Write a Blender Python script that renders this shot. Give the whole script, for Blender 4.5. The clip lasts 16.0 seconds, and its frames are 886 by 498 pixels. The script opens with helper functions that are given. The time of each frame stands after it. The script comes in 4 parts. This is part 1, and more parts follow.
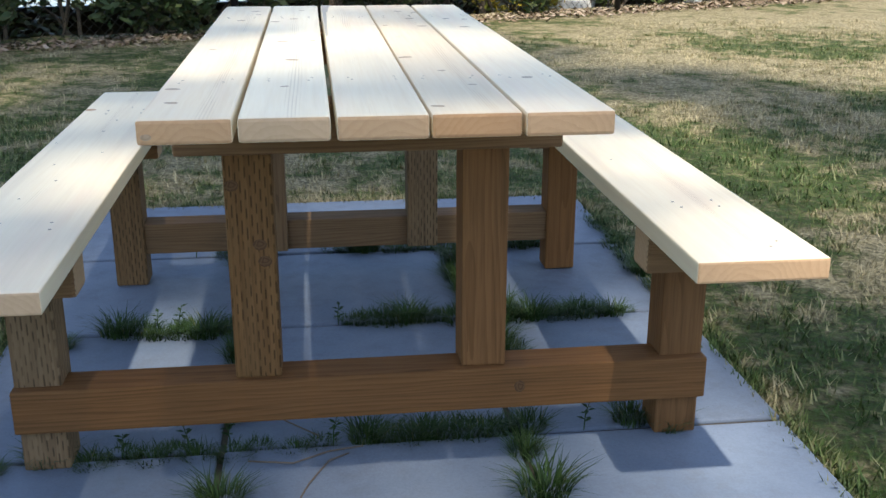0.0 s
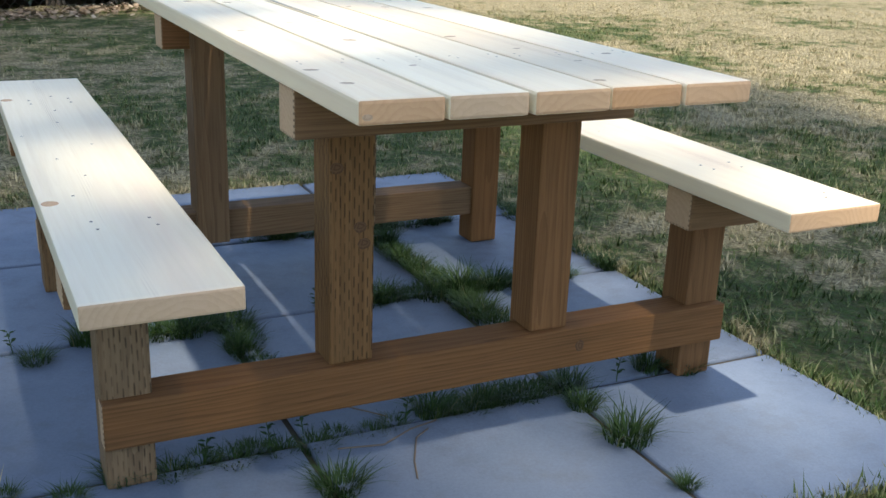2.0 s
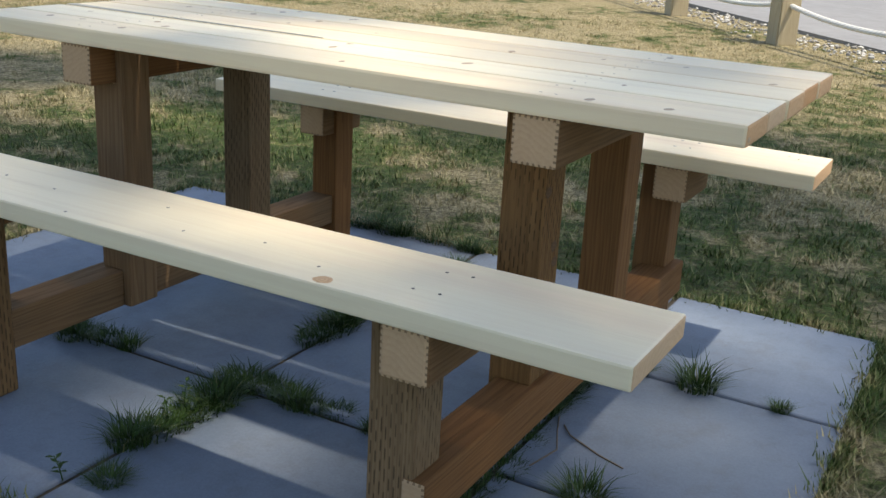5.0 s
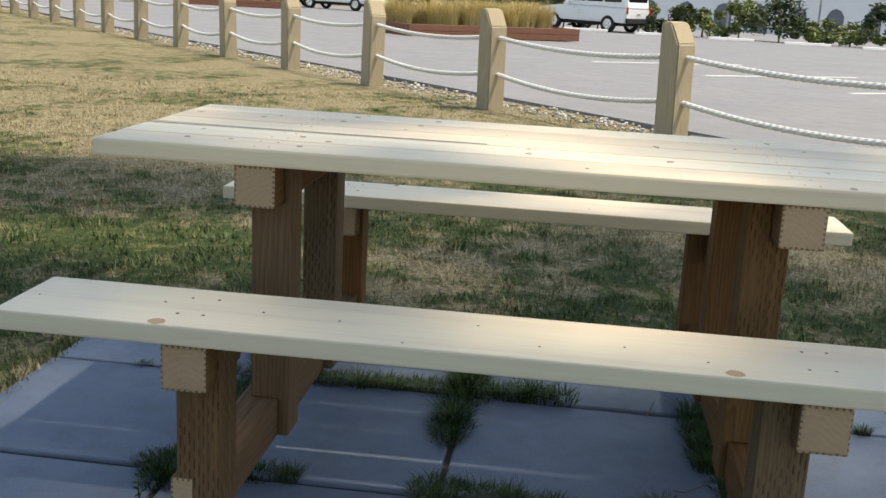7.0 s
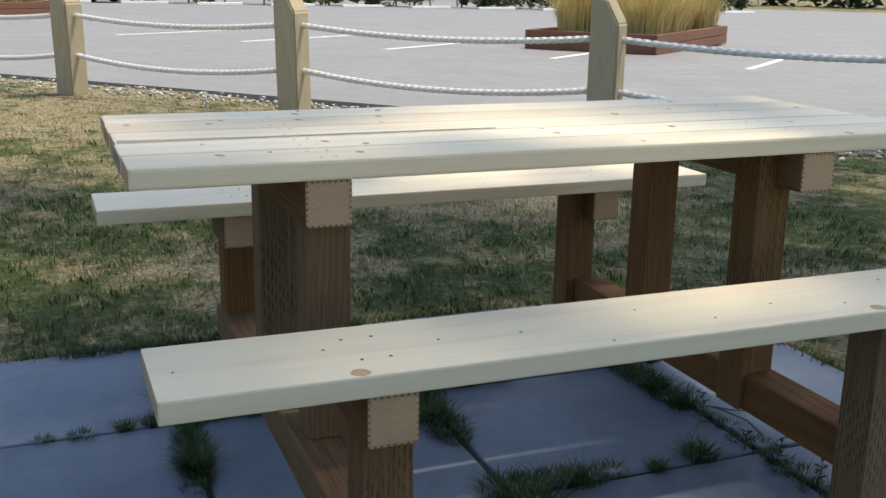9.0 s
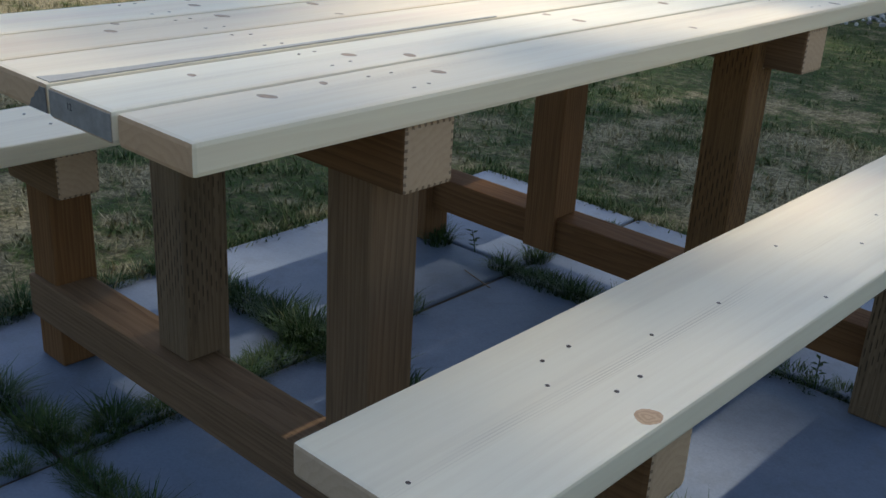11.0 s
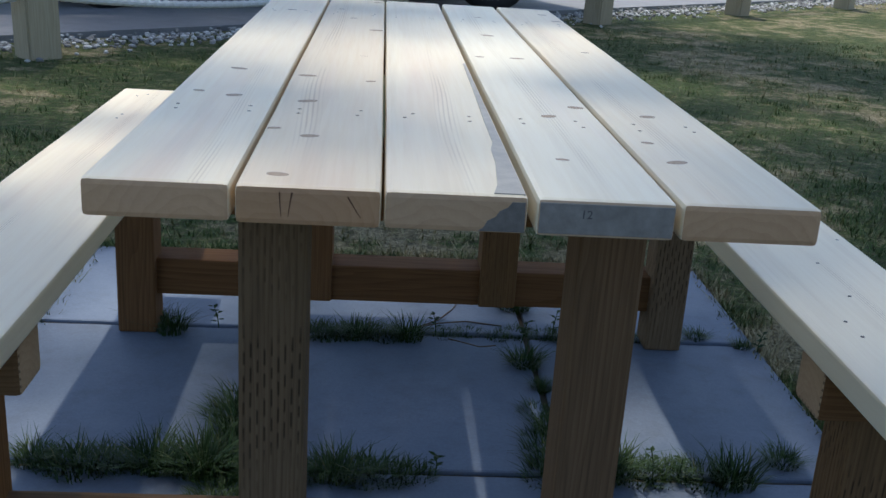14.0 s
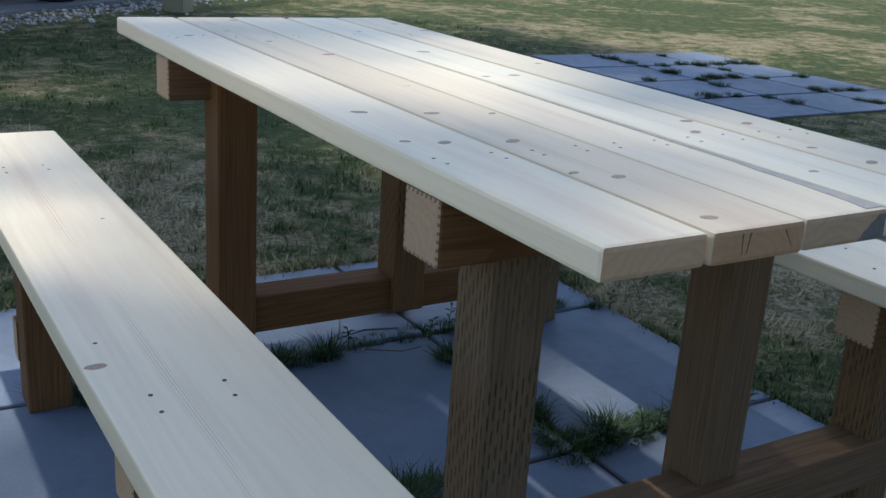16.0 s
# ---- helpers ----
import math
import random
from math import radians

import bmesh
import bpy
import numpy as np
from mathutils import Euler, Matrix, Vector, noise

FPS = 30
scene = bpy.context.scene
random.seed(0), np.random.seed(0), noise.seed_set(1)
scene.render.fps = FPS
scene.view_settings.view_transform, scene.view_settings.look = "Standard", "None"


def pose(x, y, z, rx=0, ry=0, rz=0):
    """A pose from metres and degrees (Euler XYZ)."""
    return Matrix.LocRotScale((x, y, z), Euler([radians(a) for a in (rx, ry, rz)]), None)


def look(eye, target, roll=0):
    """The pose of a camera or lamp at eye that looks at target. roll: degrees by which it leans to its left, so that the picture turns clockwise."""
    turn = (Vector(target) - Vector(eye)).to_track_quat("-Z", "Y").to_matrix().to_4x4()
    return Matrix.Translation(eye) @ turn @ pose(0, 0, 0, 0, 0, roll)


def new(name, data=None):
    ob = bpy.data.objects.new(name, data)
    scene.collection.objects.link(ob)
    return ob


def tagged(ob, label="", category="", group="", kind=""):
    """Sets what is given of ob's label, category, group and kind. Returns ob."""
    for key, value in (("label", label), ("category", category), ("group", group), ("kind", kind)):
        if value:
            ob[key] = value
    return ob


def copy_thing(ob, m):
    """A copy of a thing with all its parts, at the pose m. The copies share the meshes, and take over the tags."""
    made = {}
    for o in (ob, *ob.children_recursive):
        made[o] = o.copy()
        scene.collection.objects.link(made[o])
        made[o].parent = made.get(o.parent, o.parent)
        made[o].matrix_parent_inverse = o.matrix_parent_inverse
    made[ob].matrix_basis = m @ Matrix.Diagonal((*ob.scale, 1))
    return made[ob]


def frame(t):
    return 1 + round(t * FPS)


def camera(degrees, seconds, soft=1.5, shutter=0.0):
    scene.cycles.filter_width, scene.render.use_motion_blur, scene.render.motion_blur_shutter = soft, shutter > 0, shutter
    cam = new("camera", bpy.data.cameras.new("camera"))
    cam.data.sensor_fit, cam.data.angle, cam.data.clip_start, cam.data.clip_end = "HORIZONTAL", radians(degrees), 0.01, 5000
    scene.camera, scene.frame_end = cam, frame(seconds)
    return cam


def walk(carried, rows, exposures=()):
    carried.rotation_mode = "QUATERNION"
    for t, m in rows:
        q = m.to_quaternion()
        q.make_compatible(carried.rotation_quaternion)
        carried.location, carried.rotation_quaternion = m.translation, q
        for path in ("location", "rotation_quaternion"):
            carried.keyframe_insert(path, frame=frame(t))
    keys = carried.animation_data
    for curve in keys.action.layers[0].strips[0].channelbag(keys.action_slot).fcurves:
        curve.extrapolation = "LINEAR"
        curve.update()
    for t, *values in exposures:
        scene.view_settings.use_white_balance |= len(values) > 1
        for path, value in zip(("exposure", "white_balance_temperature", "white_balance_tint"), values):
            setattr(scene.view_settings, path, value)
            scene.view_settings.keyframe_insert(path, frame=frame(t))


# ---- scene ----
cam = camera(46.4, 16.0)
EXPOSURES = [(0, 1.08, 6900, 10), (1.5, 1.16, 6950, 10), (2.5, 1.16, 7050, 10), (4.2, 1.0, 7350, 10), (6.5, 0.70, 7750, 10), (8.2, 0.72, 7550, 10), (10.3, 0.50, 7000, 10), (12, 0.36, 6450, 10), (16, 0.40, 6200, 10)]
PATH = [
    (0, (0.256, -1.504, 1.049), (0.494, 0.38, 0.423), 0.1),
    (0.5, (0.125, -1.459, 1.035), (0.507, 0.414, 0.449), 0.6),
    (1, (-0.072, -1.386, 1.002), (0.365, 0.469, 0.393), -0.2),
    (1.5, (-0.285, -1.361, 0.995), (0.283, 0.439, 0.332), 0.7),
    (2, (-0.522, -1.34, 1.03), (0.319, 0.36, 0.389), 2.1),
    (2.5, (-0.723, -1.201, 1.014), (0.245, 0.434, 0.388), 1.6),
    (3, (-0.937, -1.044, 1.018), (0.151, 0.496, 0.349), 1.6),
    (3.5, (-1.181, -0.95, 1.061), (0.155, 0.432, 0.506), 3.1),
    (4, (-1.346, -0.79, 1.045), (0.09, 0.5, 0.533), 1.2),
    (4.2, (-1.393, -0.705, 1.049), (0.083, 0.529, 0.503), 1.2),
    (6.5, (-1.966, 0.482, 1.076), (-0.065, 0.804, 0.562), 4.3),
    (7, (-2.045, 0.826, 1.092), (-0.12, 1.05, 0.61), 3.0),
    (7.5, (-2.036, 1.124, 1.056), (-0.113, 1.258, 0.529), 1.7),
    (8, (-2.03, 1.388, 1.057), (-0.103, 1.277, 0.553), 1.6),
    (8.2, (-2.01, 1.505, 1.088), (-0.103, 1.219, 0.573), 1.0),
    (10.3, (-1.182, 2.31, 1.036), (0.359, 1.178, 0.449), 1.7),
    (10.5, (-1.09, 2.307, 1.027), (0.351, 1.097, 0.349), 1.0),
    (11, (-0.827, 2.369, 1.067), (0.399, 0.99, 0.295), 3.3),
    (11.5, (-0.66, 2.501, 1.086), (0.295, 0.873, 0.423), 4.5),
    (12, (-0.453, 2.518, 1.05), (0.298, 0.8, 0.356), 3.4),
    (12.5, (-0.248, 2.567, 1.038), (0.358, 0.826, 0.262), 3.3),
    (13, (-0.034, 2.725, 1.048), (0.202, 0.867, 0.347), 4.2),
    (13.5, (0.203, 2.799, 1.057), (0.242, 0.901, 0.429), 5.1),
    (14, (0.436, 2.756, 1.026), (0.299, 0.868, 0.381), 3.7),
    (14.5, (0.728, 2.774, 1.029), (0.379, 0.923, 0.355), 5.0),
    (15, (0.996, 2.789, 1.058), (0.409, 0.992, 0.406), 4.2),
    (15.5, (1.177, 2.677, 1.046), (0.417, 0.932, 0.433), 2.2),
    (16, (1.332, 2.527, 1.058), (0.329, 0.915, 0.428), 3.8),
]
walk(cam, [(t, look(eye, target, roll)) for t, eye, target, roll in PATH], EXPOSURES)

# ---- world, sun, exposure ----
SUN_TRAVEL = Vector((-0.09, 0.43, -1.0)).normalized()
sun_el = math.asin(-SUN_TRAVEL.z)
sun_az = math.atan2(-SUN_TRAVEL.x, -SUN_TRAVEL.y)
world = bpy.data.worlds.new("world")
scene.world = world
world.use_nodes = True
wn = world.node_tree.nodes
sky = wn.new("ShaderNodeTexSky")
sky.sky_type = "NISHITA"
sky.sun_disc = False
sky.sun_elevation = sun_el
sky.sun_rotation = sun_az
world.node_tree.links.new(sky.outputs[0], wn["Background"].inputs[0])
wn["Background"].inputs[1].default_value = 0.15
sun_data = bpy.data.lights.new("sun", "SUN")
sun_data.energy, sun_data.angle, sun_data.color = 3.0, radians(1.4), (1.0, 0.95, 0.86)
sun = new("sun", sun_data)
sun.matrix_world = look((0, 0, 30), Vector((0, 0, 30)) + SUN_TRAVEL)


# ---- materials ----
class Nodes:
    """A small builder for node materials."""

    def __init__(self, name, rough=0.6, metal=0.0, spec=0.5):
        self.mat = bpy.data.materials.new(name)
        self.mat.use_nodes = True
        self.t = self.mat.node_tree
        self.bsdf = self.t.nodes["Principled BSDF"]
        self.bsdf.inputs["Roughness"].default_value = rough
        self.bsdf.inputs["Metallic"].default_value = metal
        self.bsdf.inputs["Specular IOR Level"].default_value = spec

    def add(self, kind, operation="", data_type="", blend_type=""):
        n = self.t.nodes.new(kind)
        if operation:
            n.operation = operation
        if data_type:
            n.data_type = data_type
        if blend_type:
            n.blend_type = blend_type
        return n

    def link(self, a, b):
        self.t.links.new(a, b)

    def val(self, sock, v):
        if hasattr(v, "links"):
            self.link(v, sock)
        else:
            sock.default_value = v

    def math(self, op, a, b=0.0, c=0.0):
        n = self.add("ShaderNodeMath", operation=op)
        for s, v in zip(n.inputs, (a, b, c)):
            self.val(s, v)
        return n.outputs[0]

    def coords(self, scale=(1, 1, 1), shift=None, which="Object"):
        tc = self.add("ShaderNodeTexCoord")
        mp = self.add("ShaderNodeMapping")
        mp.inputs["Scale"].default_value = scale
        self.link(tc.outputs[which], mp.inputs["Vector"])
        if shift is not None:
            self.link(shift, mp.inputs["Location"])
        return mp.outputs[0]

    def random(self, k=1.0):
        o = self.add("ShaderNodeObjectInfo")
        return self.math("MULTIPLY", o.outputs["Random"], k)

    def noise(self, vec, scale, detail=4.0, rough=0.55, dist=0.0):
        n = self.add("ShaderNodeTexNoise")
        self.link(vec, n.inputs["Vector"])
        n.inputs["Scale"].default_value = scale
        n.inputs["Detail"].default_value = detail
        n.inputs["Roughness"].default_value = rough
        n.inputs["Distortion"].default_value = dist
        return n.outputs["Fac"]

    def ramp(self, fac, *stops):
        n = self.add("ShaderNodeValToRGB")
        e = n.color_ramp.elements
        while len(e) < len(stops):
            e.new(0.5)
        for k, (p, c) in zip(e, stops):
            k.position = p
            k.color = (*c, 1) if len(c) == 3 else c
        self.link(fac, n.inputs[0])
        return n.outputs[0]

    def grey(self, fac, lo, hi, a=0.0, b=1.0):
        n = self.add("ShaderNodeMapRange")
        self.link(fac, n.inputs[0])
        for i, v in enumerate((lo, hi, a, b)):
            n.inputs[i + 1].default_value = v
        return n.outputs[0]

    def mix(self, fac, a, b, blend="MIX"):
        n = self.add("ShaderNodeMix", data_type="RGBA", blend_type=blend)
        self.val(n.inputs[0], fac)
        for s, v in ((n.inputs[6], a), (n.inputs[7], b)):
            if isinstance(v, tuple):
                v = (*v, 1)
            self.val(s, v)
        return n.outputs[2]

    def bump(self, height, strength=0.3, dist=0.002):
        n = self.add("ShaderNodeBump")
        n.inputs["Strength"].default_value = strength
        n.inputs["Distance"].default_value = dist
        self.link(height, n.inputs["Height"])
        self.link(n.outputs[0], self.bsdf.inputs["Normal"])

    def done(self, color, rough=None):
        self.val(self.bsdf.inputs["Base Color"], (*color, 1) if isinstance(color, tuple) else color)
        if rough is not None:
            self.val(self.bsdf.inputs["Roughness"], rough)
        return self.mat


def plain(name, color, rough=0.6, metal=0.0, vary=0.15, scale=8.0):
    b = Nodes(name, rough, metal)
    v = b.coords()
    f = b.noise(v, scale, 5)
    dark = tuple(c * (1 - vary) for c in color)
    light = tuple(min(1, c * (1 + vary)) for c in color)
    b.bump(b.noise(v, scale * 6, 3), 0.15, 0.003)
    return b.done(b.mix(f, dark, light), b.grey(f, 0, 1, max(0, rough - 0.08), min(1, rough + 0.08)))


def timber(name, pale, mid, dark, ring=70.0, rough=0.6, incised=False, gloss_wear=0.1, streak=(0.5, 0.4, 0.3), figure=0.6, fibres=0.5, hue=0.0, spec=0.3, notched=False, veins=0.0, blotch=0.45):
    """Sawn wood whose length lies along local Y: growth rings round a pith below the piece, so that the
    faces show long figure and the ends show arcs."""
    b = Nodes(name, rough, 0.0, spec)
    rnd = b.add("ShaderNodeObjectInfo").outputs["Random"]
    comb = b.add("ShaderNodeCombineXYZ")
    b.link(b.math("MULTIPLY", rnd, 3.7), comb.inputs[0])
    b.link(b.math("MULTIPLY", rnd, 41.0), comb.inputs[1])
    b.link(b.math("MULTIPLY", rnd, 9.1), comb.inputs[2])
    base = b.coords()
    moved = b.add("ShaderNodeVectorMath", operation="ADD")
    b.link(base, moved.inputs[0])
    b.link(comb.outputs[0], moved.inputs[1])
    stretch = b.add("ShaderNodeMapping")
    stretch.inputs["Scale"].default_value = (1, 0.09, 1)
    b.link(moved.outputs[0], stretch.inputs["Vector"])
    st = stretch.outputs[0]
    sep = b.add("ShaderNodeSeparateXYZ")
    b.link(base, sep.inputs[0])
    wob = b.noise(st, 7.0, 2)
    wob2 = b.noise(st, 30.0, 2)
    px = b.math("ADD", sep.outputs[0], b.math("MULTIPLY", b.math("SUBTRACT", rnd, 0.5), 0.10))
    px = b.math("ADD", px, b.math("MULTIPLY", b.math("SUBTRACT", wob, 0.5), 0.12))
    pz = b.math("ADD", sep.outputs[2], 0.055)
    pz = b.math("ADD", pz, b.math("MULTIPLY", b.math("SUBTRACT", wob2, 0.5), 0.02))
    rad = b.math("SQRT", b.math("ADD", b.math("POWER", px, 2.0), b.math("POWER", pz, 2.0)))
    saw = b.math("FRACT", b.math("MULTIPLY", rad, ring * 2.2))
    late = b.grey(saw, 0.35, 0.95)
    fibre = b.coords((160, 5, 160))
    fine = b.noise(fibre, 1.0, 4, 0.65)
    blot = b.noise(st, 11.0, 4)
    col = b.mix(b.math("MULTIPLY", late, figure), pale, mid)
    col = b.mix(b.grey(fine, 0.45, 0.8, 0, fibres), col, dark)
    col = b.mix(b.grey(blot, 0.52, 0.8, 0, blotch), col, streak)
    if veins:
        # a bundle of narrow dark growth lines where the saw ran along the rings
        mid_x = b.math("ADD", sep.outputs[0], b.math("MULTIPLY", b.math("SUBTRACT", b.math("FRACT", b.math("MULTIPLY", rnd, 13.7)), 0.5), 0.07))
        bend = b.math("ADD", mid_x, b.math("MULTIPLY", b.math("SUBTRACT", wob, 0.5), 0.07))
        band = b.grey(b.math("ABSOLUTE", bend), 0.017, 0.004)
        lines = b.grey(b.math("SINE", b.math("MULTIPLY", bend, 1250.0)), 0.0, 0.95)
        gaps = b.grey(b.noise(b.coords((22, 2.4, 22)), 1.0, 3), 0.44, 0.60)
        col = b.mix(b.math("MULTIPLY", b.math("MULTIPLY", b.math("MULTIPLY", lines, band), gaps), veins), col, (0.50, 0.36, 0.21))
        soft = b.grey(b.noise(b.coords((30, 1.1, 30)), 1.0, 4, 0.6), 0.52, 0.78, 0, 0.5)
        col = b.mix(soft, col, (0.70, 0.56, 0.37))
    tone = b.math("ADD", 0.9, b.math("MULTIPLY", rnd, 0.2))
    hsv = b.add("ShaderNodeHueSaturation")
    b.link(col, hsv.inputs["Color"])
    b.link(tone, hsv.inputs["Value"])
    if hue:
        turn = b.math("FRACT", b.math("MULTIPLY", rnd, 7.31))
        b.link(b.grey(turn, 0, 1, 0.5 - hue, 0.5 + hue), hsv.inputs["Hue"])
        b.link(b.grey(turn, 0, 1, 1.12, 0.85), hsv.inputs["Saturation"])
    col = hsv.outputs[0]
    h = b.math("ADD", b.math("MULTIPLY", late, 0.25), b.math("MULTIPLY", fine, 0.6))
    if incised:
        # staggered rows of short knife slits along the grain
        across = b.math("MULTIPLY", b.math("ADD", sep.outputs[0], sep.outputs[2]), 108.0)
        across = b.math("ADD", across, b.math("MULTIPLY", wob2, 0.5))
        row = b.math("FLOOR", across)
        along = b.math("ADD", b.math("MULTIPLY", sep.outputs[1], 26.0), b.math("MULTIPLY", row, 0.37))
        along = b.math("ADD", along, b.math("MULTIPLY", b.noise(base, 25.0, 1), 0.5))
        in_x = b.grey(b.math("ABSOLUTE", b.math("SUBTRACT", b.math("FRACT", across), 0.5)), 0.20, 0.09)
        in_y = b.grey(b.math("ABSOLUTE", b.math("SUBTRACT", b.math("FRACT", along), 0.5)), 0.34, 0.22)
        slit = b.math("MULTIPLY", b.math("MULTIPLY", in_x, in_y), b.grey(b.noise(base, 7.0, 2), 0.36, 0.52))
        col = b.mix(b.math("MULTIPLY", slit, 0.62), col, tuple(c * 0.35 for c in dark))
        h = b.math("SUBTRACT", h, b.math("MULTIPLY", slit, 1.5))
    if notched:
        # the knife slits of the faces show as teeth round the sawn end
        edge_x = b.math("GREATER_THAN", b.math("ADD", b.math("ABSOLUTE", sep.outputs[0]), b.math("MULTIPLY", fine, 0.006)), 0.0415)
        edge_z = b.math("GREATER_THAN", b.math("ADD", b.math("ABSOLUTE", sep.outputs[2]), b.math("MULTIPLY", fine, 0.006)), 0.0415)
        tooth_x = b.math("LESS_THAN", b.math("FRACT", b.math("MULTIPLY", sep.outputs[2], 92.0)), 0.42)
        tooth_z = b.math("LESS_THAN", b.math("FRACT", b.math("MULTIPLY", sep.outputs[0], 92.0)), 0.42)
        teeth = b.math("MAXIMUM", b.math("MULTIPLY", edge_x, tooth_x), b.math("MULTIPLY", edge_z, tooth_z))
        col = b.mix(b.math("MULTIPLY", teeth, 0.6), col, (0.05, 0.03, 0.018))
    b.bump(h, 0.35, 0.0012)
    return b.done(col, b.grey(fine, 0.2, 0.8, rough - gloss_wear, rough + gloss_wear))


M_PINE = timber("fresh_pine", (0.88, 0.750, 0.52), (0.78, 0.60, 0.37), (0.64, 0.47, 0.28), 34, 0.45, streak=(0.80, 0.60, 0.42), figure=0.13, fibres=0.14, hue=0.008, veins=0.5, blotch=0.75, spec=0.5)
M_PINE_END = timber("pine_end_grain", (0.60, 0.39, 0.225), (0.45, 0.265, 0.14), (0.40, 0.225, 0.115), 36, 0.75, streak=(0.57, 0.37, 0.23), figure=0.26, fibres=0.22, hue=0.006, spec=0.15)
M_TREATED = timber("treated_timber", (0.215, 0.120, 0.057), (0.140, 0.075, 0.034), (0.042, 0.024, 0.012), 60, 0.75, streak=(0.082, 0.056, 0.032), hue=0.007, spec=0.12)
M_INCISED = timber("incised_treated_timber", (0.230, 0.138, 0.066), (0.155, 0.088, 0.041), (0.045, 0.025, 0.012), 60, 0.75, True, streak=(0.105, 0.075, 0.040), hue=0.006, spec=0.12)
M_CUT = timber("treated_cut_end", (0.50, 0.345, 0.21), (0.41, 0.265, 0.15), (0.33, 0.20, 0.11), 40, 0.8, streak=(0.38, 0.25, 0.15), figure=0.35, fibres=0.3, spec=0.15, notched=True)
M_FENCEWOOD = timber("weathered_fence_timber", (0.45, 0.375, 0.25), (0.37, 0.295, 0.185), (0.25, 0.185, 0.11), 40, 0.8, streak=(0.38, 0.34, 0.23))


def knot_material(name, light, dark):
    b = Nodes(name, 0.6, 0.0, 0.2)
    v = b.coords()
    ln = b.add("ShaderNodeVectorMath", operation="LENGTH")
    b.link(v, ln.inputs[0])
    w = b.math("ADD", ln.outputs["Value"], b.math("MULTIPLY", b.noise(v, 60, 3), 0.022))
    rings = b.math("SINE", b.math("MULTIPLY", w, 900))
    col = b.mix(b.grey(rings, -0.8, 1.0, 0.15, 0.6), light, dark)
    return b.done(col)


M_KNOT = knot_material("knot_wood", (0.50, 0.37, 0.25), (0.33, 0.215, 0.13))
M_KNOT_WARM = knot_material("orange_knot_wood", (0.62, 0.42, 0.25), (0.40, 0.235, 0.125))
M_KNOT_DARK = knot_material("treated_knot_wood", (0.15, 0.078, 0.036), (0.05, 0.025, 0.012))
M_SCREW = plain("dark_screw_head", (0.09, 0.07, 0.055), 0.45, 0.7)
M_PLUG = plain("driven_screw_mark", (0.26, 0.19, 0.12), 0.7, 0.1)
M_INK = plain("dark_stamp_ink", (0.10, 0.09, 0.09), 0.8)


def concrete(name, a, c, stain, scale=1.0, rough=0.72, spec=0.3):
    b = Nodes(name, rough, 0.0, spec)
    v = b.coords()
    rnd = b.add("ShaderNodeObjectInfo").outputs["Random"]
    mv = b.add("ShaderNodeVectorMath", operation="ADD")
    cb = b.add("ShaderNodeCombineXYZ")
    b.link(b.math("MULTIPLY", rnd, 37.0), cb.inputs[0])
    b.link(v, mv.inputs[0])
    b.link(cb.outputs[0], mv.inputs[1])
    v = mv.outputs[0]
    big = b.noise(v, 2.2 * scale, 5, 0.6, 0.6)
    mid = b.noise(v, 14 * scale, 5, 0.65)
    fine = b.noise(v, 180 * scale, 3, 0.7)
    brush = b.noise(b.coords((3, 70, 3)), 1.0, 3)
    col = b.mix(b.grey(big, 0.3, 0.7), a, c)
    col = b.mix(b.grey(mid, 0.5, 0.75, 0, 0.5), col, stain)
    col = b.mix(b.grey(fine, 0.35, 0.7, 0.0, 0.3), col, tuple(x * 0.6 for x in a))
    tone = b.math("ADD", 0.9, b.math("MULTIPLY", rnd, 0.2))
    hsv = b.add("ShaderNodeHueSaturation")
    b.link(col, hsv.inputs["Color"])
    b.link(tone, hsv.inputs["Value"])
    b.bump(b.math("ADD", b.math("MULTIPLY", fine, 0.5), b.math("ADD", mid, b.math("MULTIPLY", brush, 0.4))), 0.25, 0.002)
    return b.done(hsv.outputs[0], b.grey(mid, 0.2, 0.8, rough - 0.12, rough + 0.14))


M_SLAB = concrete("grey_concrete_slab", (0.134, 0.174, 0.236), (0.186, 0.226, 0.292), (0.140, 0.152, 0.172), 1.0, 0.6, 0.3)
M_LOT = concrete("pale_parking_concrete", (0.205, 0.207, 0.212), (0.25, 0.25, 0.252), (0.18, 0.18, 0.178), 0.35)


def grass_color(b, v):
    """Dry straw and green patches that the sward and its blades share."""
    big = b.noise(v, 0.55, 3, 0.6, 0.4)
    mid = b.noise(v, 4.5, 6, 0.75)
    f = b.math("ADD", b.math("MULTIPLY", b.math("SUBTRACT", big, 0.5), 1.2), b.math("ADD", b.math("MULTIPLY", b.math("SUBTRACT", mid, 0.5), 1.6), 0.625))
    sep = b.add("ShaderNodeSeparateXYZ")
    b.link(v, sep.inputs[0])
    far = b.grey(b.math("ADD", b.math("MULTIPLY", sep.outputs[0], 0.7), b.math("MULTIPLY", sep.outputs[1], 0.35)), 2.5, 6.5, 0.0, 0.16)
    f = b.math("ADD", f, far)
    # the grass towards the lot is fresher
    f = b.math("SUBTRACT", f, b.grey(sep.outputs[1], 0.3, -2.2, 0.0, 0.085))
    return b.ramp(f, (0.50, (0.045, 0.085, 0.016)), (0.59, (0.11, 0.14, 0.04)), (0.67, (0.27, 0.23, 0.12)), (0.80, (0.40, 0.34, 0.20)))


